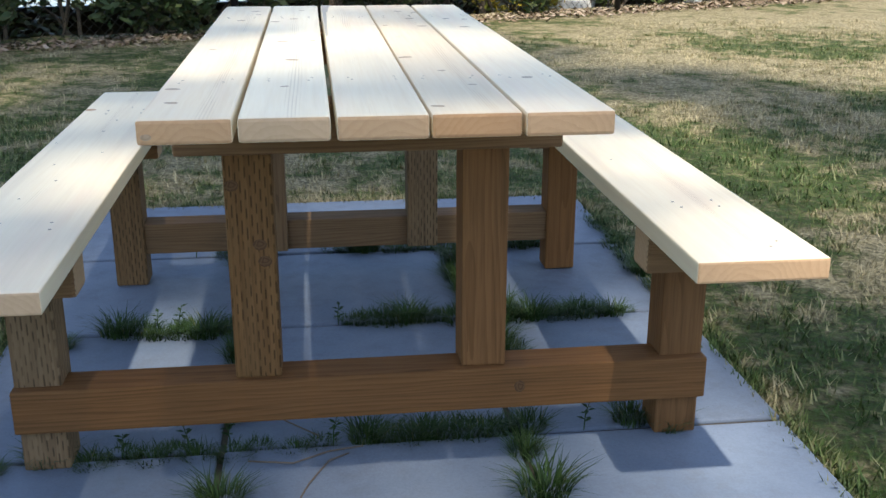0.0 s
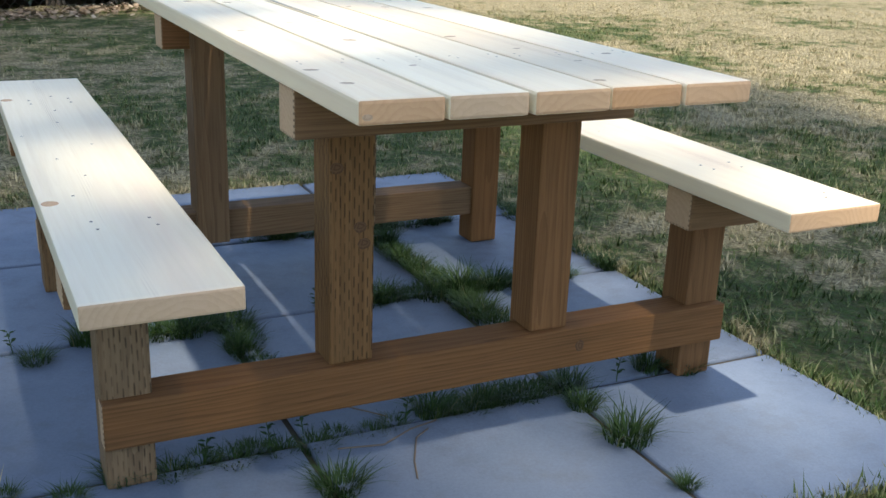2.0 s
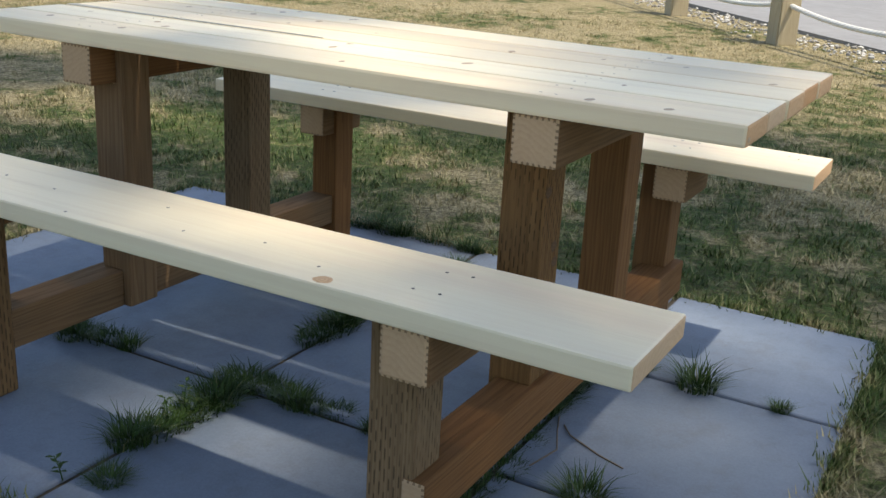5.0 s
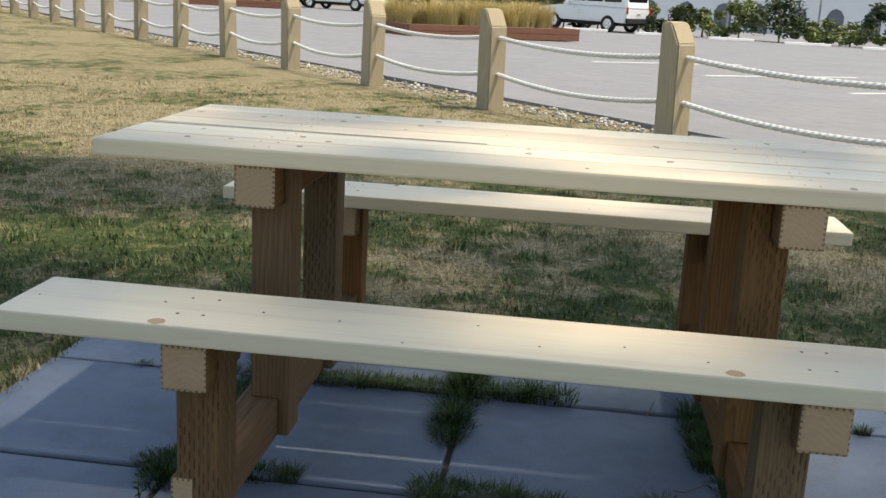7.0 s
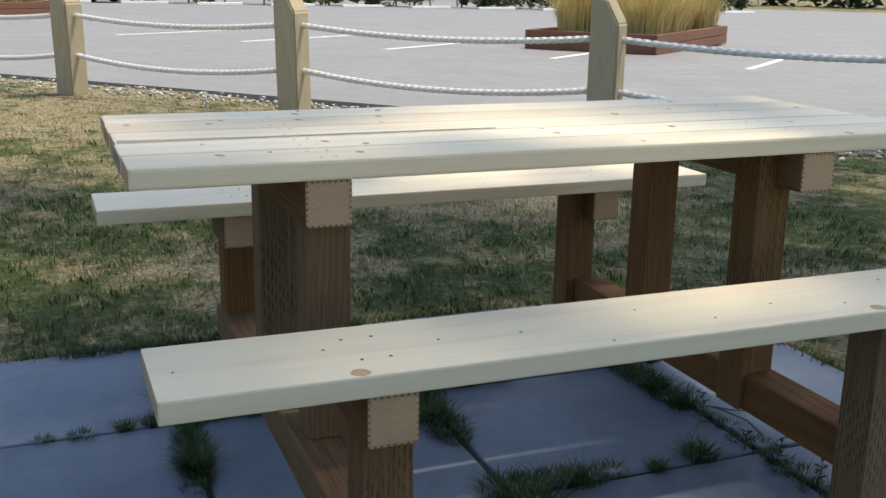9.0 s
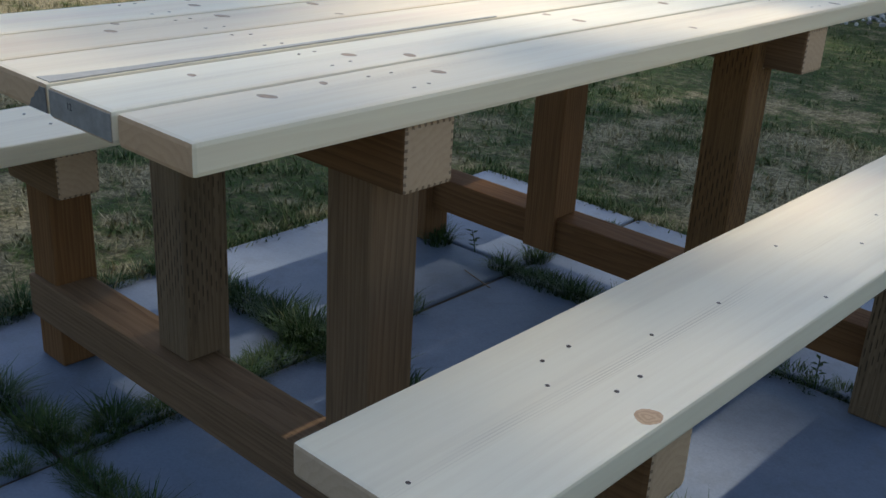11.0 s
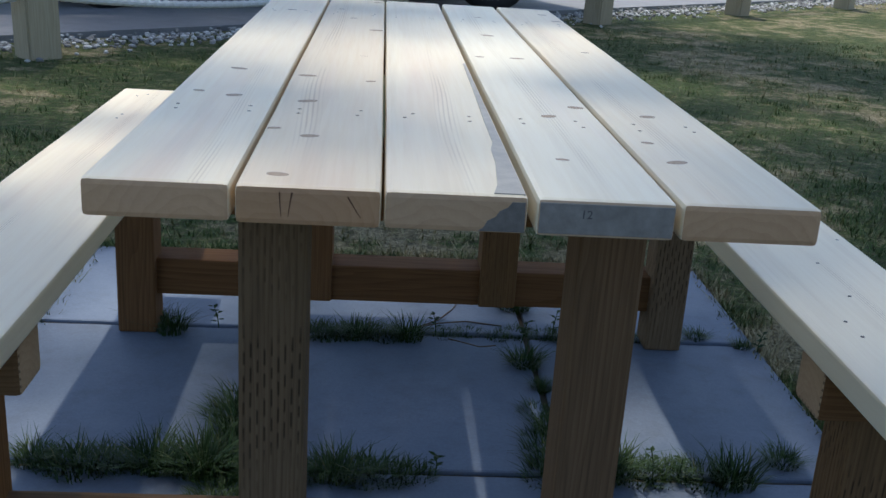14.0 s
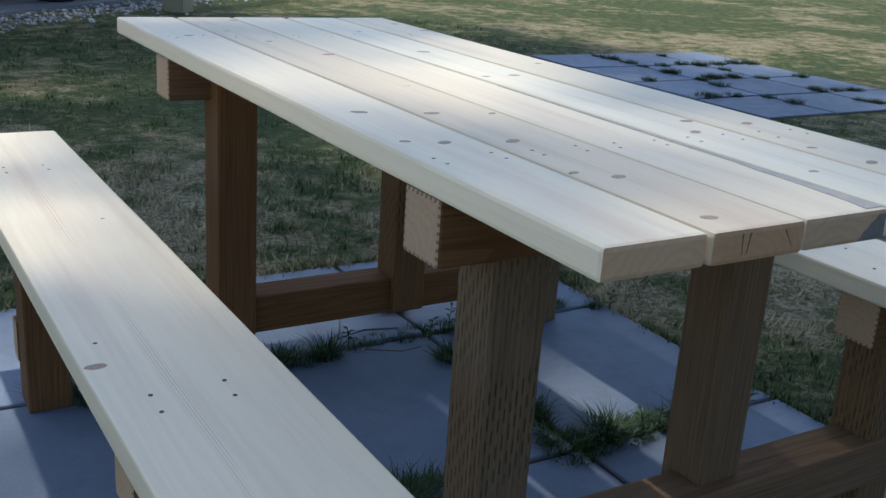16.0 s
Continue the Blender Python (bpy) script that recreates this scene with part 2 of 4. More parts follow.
def lawn_material():
    b = Nodes("mown_dry_lawn", 0.9, 0, 0.2)
    v = b.coords()
    col = grass_color(b, v)
    fine = b.noise(v, 55, 5, 0.7)
    tuft = b.noise(v, 16, 4, 0.7)
    col = b.mix(b.grey(fine, 0.40, 0.60, 0.8, 0), col, (0.04, 0.036, 0.016))
    col = b.mix(b.grey(tuft, 0.5, 0.75, 0, 0.5), col, (0.32, 0.27, 0.15))
    b.bump(b.math("ADD", fine, b.math("MULTIPLY", tuft, 1.5)), 0.9, 0.02)
    return b.done(col)


def blade_material(name, dry):
    b = Nodes(name, 0.6, 0, 0.3)
    v = b.coords()
    g = b.add("ShaderNodeNewGeometry")
    r = g.outputs["Random Per Island"]
    if dry:
        col = grass_color(b, v)
        hs = b.add("ShaderNodeHueSaturation")
        b.link(col, hs.inputs["Color"])
        b.link(b.grey(r, 0, 1, 0.7, 1.4), hs.inputs["Value"])
        col = b.mix(b.grey(r, 0.7, 1.0, 0, 0.5), hs.outputs[0], (0.42, 0.36, 0.20))
    else:
        col = b.ramp(r, (0.0, (0.012, 0.034, 0.006)), (0.6, (0.030, 0.070, 0.013)), (0.92, (0.062, 0.110, 0.024)), (1.0, (0.22, 0.20, 0.10)))
    return b.done(col)


M_LAWN = lawn_material()
M_BLADE = blade_material("lawn_blade", True)
M_TUFT = blade_material("weed_blade", False)
M_SOIL = plain("dark_joint_soil", (0.06, 0.05, 0.035), 0.95, 0, 0.3, 40)
M_ROPE = plain("white_rope", (0.72, 0.71, 0.68), 0.75, 0, 0.1, 60)


def leaf_material(name, a, c, d):
    b = Nodes(name, 0.55, 0, 0.35)
    g = b.add("ShaderNodeNewGeometry")
    col = b.ramp(g.outputs["Random Per Island"], (0.0, a), (0.5, c), (1.0, d))
    return b.done(col)


M_IVY = leaf_material("dark_ivy_leaf", (0.014, 0.032, 0.009), (0.032, 0.060, 0.016), (0.075, 0.09, 0.03))
M_SHRUB = leaf_material("olive_shrub_leaf", (0.06, 0.10, 0.02), (0.14, 0.18, 0.045), (0.26, 0.27, 0.10))
M_TREELEAF = leaf_material("tree_leaf", (0.035, 0.075, 0.018), (0.06, 0.11, 0.025), (0.10, 0.15, 0.04))
M_GOLD = leaf_material("golden_grass", (0.42, 0.32, 0.10), (0.58, 0.46, 0.19), (0.68, 0.58, 0.30))
M_BARK = plain("rough_bark", (0.16, 0.12, 0.085), 0.9, 0, 0.5, 9)
M_BLACK = plain("black_coated_steel", (0.015, 0.015, 0.016), 0.45, 0.3)
M_STEEL = plain("galvanised_steel", (0.45, 0.46, 0.47), 0.45, 0.8)
M_TRUCK = plain("black_car_paint", (0.010, 0.011, 0.013), 0.2, 0.0)
M_WHITECAR = plain("white_car_paint", (0.80, 0.80, 0.79), 0.25, 0.0, 0.03)
M_DARKCAR = plain("dark_blue_car_paint", (0.02, 0.025, 0.05), 0.25)
M_TYRE = plain("black_tyre_rubber", (0.018, 0.018, 0.018), 0.85)
M_CHROME = plain("polished_alloy", (0.72, 0.72, 0.73), 0.25, 0.9, 0.05)
M_GLASS = plain("tinted_car_glass", (0.012, 0.015, 0.018), 0.08)
M_RED = plain("red_lamp_lens", (0.45, 0.02, 0.015), 0.25)
M_PLANTER = plain("brown_planter_timber", (0.20, 0.085, 0.05), 0.8, 0, 0.3, 5)
M_WHITEPAINT = plain("white_paint", (0.75, 0.74, 0.71), 0.7, 0, 0.08, 4)
M_ROCK = plain("pale_rock", (0.55, 0.54, 0.52), 0.85, 0, 0.35, 3)
M_WALLWHITE = plain("white_wall", (0.68, 0.69, 0.70), 0.7, 0, 0.06, 2)
M_WALLDARK = plain("shaded_opening", (0.12, 0.13, 0.15), 0.6)
M_BLUE = plain("blue_plastic", (0.05, 0.06, 0.28), 0.5)


def water_material():
    b = Nodes("lake_water", 0.08)
    v = b.coords((1, 1, 1))
    b.bump(b.noise(v, 1.2, 5, 0.6), 0.5, 0.1)
    return b.done((0.03, 0.08, 0.17))


M_WATER = water_material()


# ---- mesh helpers ----
def mesh_of(bm, name, *mats, smooth=False):
    me = bpy.data.meshes.new(name)
    bm.to_mesh(me)
    bm.free()
    for m in mats:
        me.materials.append(m)
    if smooth:
        for p in me.polygons:
            p.use_smooth = True
    return me


def part(name, bm, material, parent, label="", at=None, smooth=False):
    mats = material if isinstance(material, tuple) else (material,)
    me = bm if isinstance(bm, bpy.types.Mesh) else mesh_of(bm, name, *mats, smooth=smooth)
    ob = new(name, me)
    ob.parent = parent
    if at is not None:
        ob.matrix_basis = at
    if label:
        ob["label"] = label
    return ob


def thing(name, label, category, at=None, group="", kind=""):
    ob = new(name)
    ob.empty_display_size = 0.1
    if at is not None:
        ob.matrix_basis = at
    return tagged(ob, label, category, group, kind)


def box(sx, sy, sz, bevel=0.0, seg=1, c=(0, 0, 0)):
    bm = bmesh.new()
    bmesh.ops.create_cube(bm, size=1)
    bmesh.ops.scale(bm, vec=(sx, sy, sz), verts=bm.verts)
    if bevel:
        bmesh.ops.bevel(bm, geom=bm.edges[:], offset=bevel, segments=seg, profile=0.5, affect="EDGES")
    bmesh.ops.translate(bm, vec=c, verts=bm.verts)
    return bm


def merge(*bms):
    out = bmesh.new()
    for b in bms:
        me = bpy.data.meshes.new("tmp")
        b.to_mesh(me)
        b.free()
        out.from_mesh(me)
        bpy.data.meshes.remove(me)
    return out


def moved(bm, m):
    bmesh.ops.transform(bm, matrix=m, verts=bm.verts)
    return bm


def tube(r1, r2, length, seg=12, c=(0, 0, 0), axis="Z", bevel=0.0):
    bm = bmesh.new()
    bmesh.ops.create_cone(bm, cap_ends=True, segments=seg, radius1=r1, radius2=r2, depth=length)
    if bevel:
        rim = [e for e in bm.edges if abs(e.verts[0].co.z - e.verts[1].co.z) < 1e-5]
        bmesh.ops.bevel(bm, geom=rim, offset=bevel, segments=2, affect="EDGES")
    if axis == "X":
        moved(bm, pose(0, 0, 0, 0, 90, 0))
    if axis == "Y":
        moved(bm, pose(0, 0, 0, 90, 0, 0))
    return moved(bm, Matrix.Translation(c))


def ends_to_slot(me, slot=1, axis=1):
    for p in me.polygons:
        if abs(p.normal[axis]) > 0.9:
            p.material_index = slot
    return me


def member(name, length, w, h, mats, parent, at, bevel=0.004, label="", wobble=0.0008, rng=random):
    """A sawn length of timber along local Y with eased, slightly uneven edges and its own end faces."""
    bm = bmesh.new()
    n = max(2, int(length / 0.12))
    bmesh.ops.create_cube(bm, size=1)
    bmesh.ops.scale(bm, vec=(w, length, h), verts=bm.verts)
    bmesh.ops.bevel(bm, geom=bm.edges[:], offset=bevel, segments=2, profile=0.6, affect="EDGES")
    for i in range(1, n):
        y = -length / 2 + length * i / n
        bmesh.ops.bisect_plane(bm, geom=bm.verts[:] + bm.edges[:] + bm.faces[:], plane_co=(0, y, 0), plane_no=(0, 1, 0))
    for v in bm.verts:
        q = noise.noise_vector(Vector((v.co.x * 6, v.co.y * 3 + length * 7, v.co.z * 6)))
        v.co += q * wobble
    me = ends_to_slot(mesh_of(bm, name, *mats))
    return part(name, me, None, parent, label, at)


# ---- ground ----
BANK0, BANKN = Vector((-0.39, 7.84)), Vector((-0.403, 0.915))
LOT0, LOTDIR = Vector((0.45, -5.20)), Vector((0.750, 0.661))
LOTN = Vector((0.661, -0.750))


def lot_depth(x, y):
    return (x - LOT0.x) * LOTN.x + (y - LOT0.y) * LOTN.y


def ground_z(x, y):
    d = (x - BANK0.x) * BANKN.x + (y - BANK0.y) * BANKN.y
    z = 0.0
    if d > 0.8:
        z -= min(3.0, (d - 0.8) * 0.42)
    e = lot_depth(x, y) - 0.75
    if e > 0:
        z -= 0.03 + 0.0105 * e
    return z - 0.012


def build_ground():
    def steps(lo, hi):
        out, s = [0.0], 0.5
        while out[-1] < hi:
            out.append(out[-1] + s)
            if out[-1] > 25:
                s *= 1.35
        neg, s, x = [], 0.5, 0.0
        while x > lo:
            x -= s
            neg.append(x)
            if x < -25:
                s *= 1.35
        return neg[::-1] + out
    xs, ys = steps(-900, 900), steps(-900, 900)
    verts = [(x, y, ground_z(x, y)) for y in ys for x in xs]
    nx = len(xs)
    faces = [(j * nx + i, j * nx + i + 1, (j + 1) * nx + i + 1, (j + 1) * nx + i) for j in range(len(ys) - 1) for i in range(nx - 1)]
    me = bpy.data.meshes.new("ground")
    me.from_pydata(verts, [], faces)
    me.materials.append(M_LAWN)
    for p in me.polygons:
        p.use_smooth = True
    return tagged(new("ground", me), "mown lawn with green and straw-dry patches", "lawn", kind="structure")


build_ground()


def lot_z(x, y):
    return 0.012 - 0.0105 * max(0.0, lot_depth(x, y) - 0.75)


def sheet(name, corners, z, mat, label, category, thick=0.05):
    """A flat slab; without z it lies on the slope of the lot."""
    bm = bmesh.new()
    top = [bm.verts.new((x, y, lot_z(x, y) if z is None else z)) for x, y in corners]
    f = bm.faces.new(top)
    r = bmesh.ops.extrude_face_region(bm, geom=[f])
    bmesh.ops.translate(bm, vec=(0, 0, -thick), verts=[v for v in r["geom"] if isinstance(v, bmesh.types.BMVert)])
    bmesh.ops.recalc_face_normals(bm, faces=bm.faces)
    return tagged(new(name, mesh_of(bm, name, mat)), label, category, kind="structure")


def lot_pt(u, d):
    p = LOT0 + LOTDIR * u + LOTN * d
    return (p.x, p.y)


sheet("parking_lot", [lot_pt(-40, 0.75), lot_pt(70, 0.75), lot_pt(70, 60), lot_pt(-40, 60)], None, M_LOT,
      "pale grey concrete parking lot with faint stains", "parking lot")
sheet("lake_water", [(-60, 12.5), (60, 40), (300, 500), (-400, 500)], -1.2, M_WATER, "blue rippled lake water below the bank", "water", 0.02)

# ---- patio of square slabs ----
SLAB_X = [-0.545, 0.045, 0.655, 1.245]
SLAB_Y = [-0.165, 0.405, 1.055, 1.665, 2.275]


def slab_mesh(sx, sy, seed):
    bm = box(sx, sy, 0.05, 0.006, 2)
    for v in bm.verts:
        q = noise.noise_vector(Vector((v.co.x * 3 + seed, v.co.y * 3, seed)))
        v.co += Vector((q.x * 0.004, q.y * 0.004, q.z * 0.0015))
    return mesh_of(bm, "slab", M_SLAB)


def patio(x_edges, y_edges, gap, label, group):
    base = thing("patio", label, "patio", kind="structure")
    part("bedding", box(x_edges[-1] - x_edges[0] - 0.02, y_edges[-1] - y_edges[0] - 0.02, 0.03, 0, 1,
                        ((x_edges[0] + x_edges[-1]) / 2, (y_edges[0] + y_edges[-1]) / 2, -0.024)), M_SOIL, base, "dark soil in the joints")
    k = 0
    for i in range(len(x_edges) - 1):
        for j in range(len(y_edges) - 1):
            sx, sy = x_edges[i + 1] - x_edges[i] - gap, y_edges[j + 1] - y_edges[j] - gap
            k += 1
            part("slab", slab_mesh(sx, sy, k * 3.3), None, base, at=pose((x_edges[i] + x_edges[i + 1]) / 2, (y_edges[j] + y_edges[j + 1]) / 2,
                 -0.025 + random.uniform(-0.002, 0.001), random.uniform(-0.2, 0.2), random.uniform(-0.2, 0.2), random.uniform(-0.3, 0.3)))
    return base


patio(SLAB_X, SLAB_Y, 0.014, "square grey concrete slabs with weedy joints", "patios")

# ---- picnic table ----
TOP_Z, BOARD_T = 0.76, 0.038
L = 1.816
table = thing("picnic_table", "new pine picnic table with attached benches on brown treated timber frames", "picnic table")
PINE = (M_PINE, M_PINE_END)
OLD = (M_TREATED, M_CUT)
INC = (M_INCISED, M_CUT)
BW = 0.1372
GX = [0.0, 0.1435, 0.2885, 0.4290, 0.5720]
boards = []
for k, gx in enumerate(GX):
    dy = (0.0, 0.004, -0.003, 0.002, -0.004)[k]
    boards.append(member("tabletop_board", L, BW - (0.002 if k == 1 else 0), BOARD_T, PINE, table,
                         pose(gx + BW / 2, L / 2 + dy * 0.4, TOP_Z - BOARD_T / 2, 0, 0, 0), 0.006,
                         "grey-stained pine end with a stamped number" if k == 1 else ""))
BENCH_Z = 0.501
bench_l = member("bench_board", 1.812, 0.229, BOARD_T, PINE, table, pose(-0.2775, 0.919, BENCH_Z - BOARD_T / 2), 0.0045, "long pale pine bench board")
bench_r = member("bench_board", 1.808, 0.229, BOARD_T, PINE, table, pose(0.983, 0.927, BENCH_Z - BOARD_T / 2), 0.0045, "long pale pine bench board")
T = 0.089
BPOST_X = (-0.287, 0.985)


def notched_member(name, outline, width, flat, mats, parent, at, bevel=0.005, label=""):
    """A half-lapped length of timber: an outline of (along, aside) pairs, given depth across it.
    flat: the outline lies in local Y and X and has depth in Z; else in Y and Z with depth in X."""
    bm = bmesh.new()
    lift = -width / 2
    f = bm.faces.new([bm.verts.new((c, y, lift) if flat else (lift, y, c)) for y, c in outline])
    ext = bmesh.ops.extrude_face_region(bm, geom=[f])["geom"]
    bmesh.ops.translate(bm, vec=(0, 0, width) if flat else (width, 0, 0), verts=[v for v in ext if isinstance(v, bmesh.types.BMVert)])
    bmesh.ops.recalc_face_normals(bm, faces=bm.faces)
    bmesh.ops.bevel(bm, geom=bm.edges[:], offset=bevel, segments=2, profile=0.6, affect="EDGES")
    for v in bm.verts:
        v.co += noise.noise_vector(Vector((v.co.x * 6, v.co.y * 3 + at.translation.x * 7, v.co.z * 6))) * 0.0009
    me = ends_to_slot(mesh_of(bm, name, *mats))
    return part(name, me, None, parent, label, at)


BEAM_LO, BEAM_HI, CROSS_LO, CROSS_HI = 0.091, 0.180, 0.633, 0.722
# each end frame: the posts stand on the base beam and carry the cross beam, their inner sides lapping past both;
# out: towards the outside of the table
for side, (out, cross_y, post_y, beam_y, foot_y, block_y) in enumerate(((-1, 0.3565, 0.4045, 0.3895, 0.4140, 0.366), (1, 1.4665, 1.4495, 1.4750, 1.4640, 1.4725))):
    half, tongue = 0.684, 0.044
    beam = [(-half, out * -T / 2), (-half, out * (-T / 2 + tongue)), (-half + T, out * (-T / 2 + tongue)), (-half + T, out * T / 2),
            (half - T, out * T / 2), (half - T, out * (-T / 2 + tongue)), (half, out * (-T / 2 + tongue)), (half, out * -T / 2)]
    notched_member("base_beam", beam, T, True, OLD, table, pose(0.350, beam_y, (BEAM_LO + BEAM_HI) / 2, 0, 0, -90))
    member("cross_beam", 0.70, T, T, OLD, table, pose(0.357, cross_y, CROSS_HI - T / 2, 0, 0, -90), 0.005)
    mid = (BEAM_LO + CROSS_HI) / 2
    inner = out * T / 2
    low = (beam_y - post_y) - out * (T / 2 + 0.0005)
    high = (cross_y - post_y) - out * (T / 2 + 0.0005)
    post = [(BEAM_LO + 0.002 - mid, inner), (BEAM_LO + 0.002 - mid, -low), (BEAM_HI + 0.0005 - mid, -low), (BEAM_HI + 0.0005 - mid, -inner),
            (CROSS_LO - 0.0005 - mid, -inner), (CROSS_LO - 0.0005 - mid, -high), (CROSS_HI - mid, -high), (CROSS_HI - mid, inner)]
    for k, x in enumerate(((0.131, 0.573), (0.122, 0.563))[side]):
        notched_member("table_post", post, T, False, INC if (side, k) in ((0, 0), (1, 1)) else OLD, table, pose(x, post_y, mid, 90, 0, 0))
    for k, x in enumerate(BPOST_X):
        member("bench_post", 0.4615, T, T, INC if k == 0 else OLD, table, pose(x, foot_y, 0.4615 / 2, 90, 0, 0), 0.006)
        member("bench_block", 0.20, T - 0.002, T, OLD, table, pose((-0.284, 0.984)[k], block_y, 0.4622 - T / 2, 0, 0, -90), 0.008)


# ---- knots and screws ----
def disc_mesh(name, mat, rx, ry, h, seed):
    bm = bmesh.new()
    n = 14
    ring = []
    for i in range(n):
        a = 2 * math.pi * i / n
        k = 1 + 0.13 * noise.noise(Vector((math.cos(a) * 1.5, math.sin(a) * 1.5, seed)))
        ring.append(bm.verts.new((rx * k * math.cos(a), ry * k * math.sin(a), -0.002)))
    f = bm.faces.new(ring)
    top = bmesh.ops.extrude_face_region(bm, geom=[f])["geom"]
    tv = [v for v in top if isinstance(v, bmesh.types.BMVert)]
    bmesh.ops.translate(bm, vec=(0, 0, h + 0.002), verts=tv)
    bmesh.ops.recalc_face_normals(bm, faces=bm.faces)
    return mesh_of(bm, name, mat)


KNOT = [disc_mesh("knot", M_KNOT, 0.0115, 0.0075, 0.0002, 1.0), disc_mesh("knot", M_KNOT, 0.0135, 0.008, 0.0002, 4.0),
        disc_mesh("knot", M_KNOT, 0.008, 0.005, 0.0002, 7.0)]
EDGEKNOT = disc_mesh("knot", M_KNOT_WARM, 0.012, 0.013, 0.0002, 5.0)
PIN = disc_mesh("pin_knot", M_SCREW, 0.0030, 0.0024, 0.0003, 3.0)
BIGKNOT = disc_mesh("knot", M_KNOT_WARM, 0.0145, 0.017, 0.0002, 9.0)
FINE = disc_mesh("screw", M_PLUG, 0.0026, 0.0026, 0.0002, 6.0)
SCREW = disc_mesh("screw", M_SCREW, 0.0029, 0.0029, 0.0004, 2.0)


def inlay(board, me, name, x, y, z, turn=0.0):
    ob = new(name, me)
    ob.parent = board
    c = board.matrix_basis.translation
    ob.matrix_basis = pose(x - c.x, y - c.y, z - c.z, 0, 0, turn)
    return ob


KNOTS_XY = [(0.036, 0.137), (0.022, 0.269), (0.046, 0.785), (0.071, 1.388), (0.099, 1.645), (0.110, 1.551), (0.163, 1.348),
            (0.192, 0.910), (0.208, 0.277), (0.211, 1.418), (0.216, 0.605), (0.231, 1.657), (0.262, 0.914), (0.445, 0.619),
            (0.448, 1.223), (0.446, 0.064), (0.468, 0.972), (0.497, 0.429), (0.512, 1.600), (0.528, 1.396), (0.530, 0.260),
            (0.531, 1.772), (0.542, 1.200), (0.555, 1.567), (0.627, 1.380), (0.648, 1.168), (0.676, 1.360), (0.640, 0.330)]
for i, (x, y) in enumerate(KNOTS_XY):
    b = max((k for k in range(5) if GX[k] <= x), default=0)
    inlay(boards[b], KNOT[i % 3], "knot", x, y, TOP_Z, 11 * (i % 5) - 20)
rng = random.Random(4)
for k, gx in enumerate(GX):
    for cy in (0.350, 1.462):
        for ox in (0.030, 0.108):
            for oy in (-0.014, 0.015):
                inlay(boards[k], FINE, "screw", gx + ox + rng.uniform(-0.008, 0.008), cy + oy + rng.uniform(-0.006, 0.006), TOP_Z)
for ob, pins in ((bench_l, ((-0.242, 0.964), (-0.326, 0.848), (-0.373, 1.083), (-0.285, 1.213), (-0.275, 1.359), (-0.264, 1.552), (-0.286, 1.790), (-0.330, 0.56), (-0.290, 0.70))),
                 (bench_r, ((1.023, 0.093), (1.065, 1.275), (1.045, 0.12), (0.930, 0.75), (1.084, 1.786)))):
    for x, y in pins:
        inlay(ob, PIN, "pin_knot", x, y, BENCH_Z)
for ob, screws in ((bench_l, ((-0.225, 1.460), (-0.226, 1.512), (-0.322, 1.457), (-0.323, 1.505), (-0.222, 0.340), (-0.228, 0.384), (-0.318, 0.345), (-0.322, 0.390))),
                   (bench_r, ((1.042, 1.444), (1.042, 1.489), (0.952, 1.440), (0.954, 1.482), (1.029, 0.344), (1.030, 0.388), (0.954, 0.346), (0.950, 0.385)))):
    for x, y in screws:
        inlay(ob, SCREW, "screw", x, y, BENCH_Z)
inlay(bench_l, BIGKNOT, "knot", -0.3755, 1.523, BENCH_Z)
inlay(bench_l, BIGKNOT, "knot", -0.374, 0.520, BENCH_Z)
inlay(bench_r, KNOT[1], "knot", 1.080, 1.344, BENCH_Z)
edge_knot = inlay(boards[0], EDGEKNOT, "knot", 0.0, 0.752, 0.741)
edge_knot.matrix_basis = edge_knot.matrix_basis @ pose(0, 0, 0, 0, -90, 0)
front_knot = new("knot", KNOT[2])
front_knot.parent = boards[0]
front_knot.matrix_basis = pose(-0.054, -L / 2 - 0.0004, -0.006, 90, 0, 0)
DARKKNOT = disc_mesh("knot", M_KNOT_DARK, 0.013, 0.011, 0.0002, 9.5)
beam_knot = new("knot", DARKKNOT)
near_beam = [o for o in table.children if o.name.startswith("base_beam")][0]
beam_knot.parent = near_beam
beam_knot.matrix_basis = pose(0.0445, 0.295, 0.003, 0, 90, 0)
post_knot_host = [o for o in table.children if o.name.startswith("table_post")][0]
for px, pz in ((0.016, 0.045), (0.024, 0.012), (-0.03, 0.16)):
    k = new("knot", DARKKNOT)
    k.parent = post_knot_host
    k.matrix_basis = pose(px, pz, 0.0445, 0, 0, 0)

# stamped number on the grey end of the second board
stamp_curve = bpy.data.curves.new("stamped_number", "FONT")
stamp_curve.body = "12"
stamp_curve.size = 0.012
stamp_curve.extrude = 0.0002
stamp_curve.materials.append(M_INK)
stamp = new("stamped_number", stamp_curve)
stamp.parent = boards[1]
stamp.matrix_basis = pose(0.026, L / 2 + 0.0006, 0.001, 90, 0, 180)
part("stained_end", box(0.131, 0.0012, 0.031, 0.0004), plain("grey_end_stain", (0.27, 0.245, 0.215), 0.8, 0, 0.5, 60), boards[1],
                 "weathered grey end face", pose(0, L / 2 - 0.0003, 0))


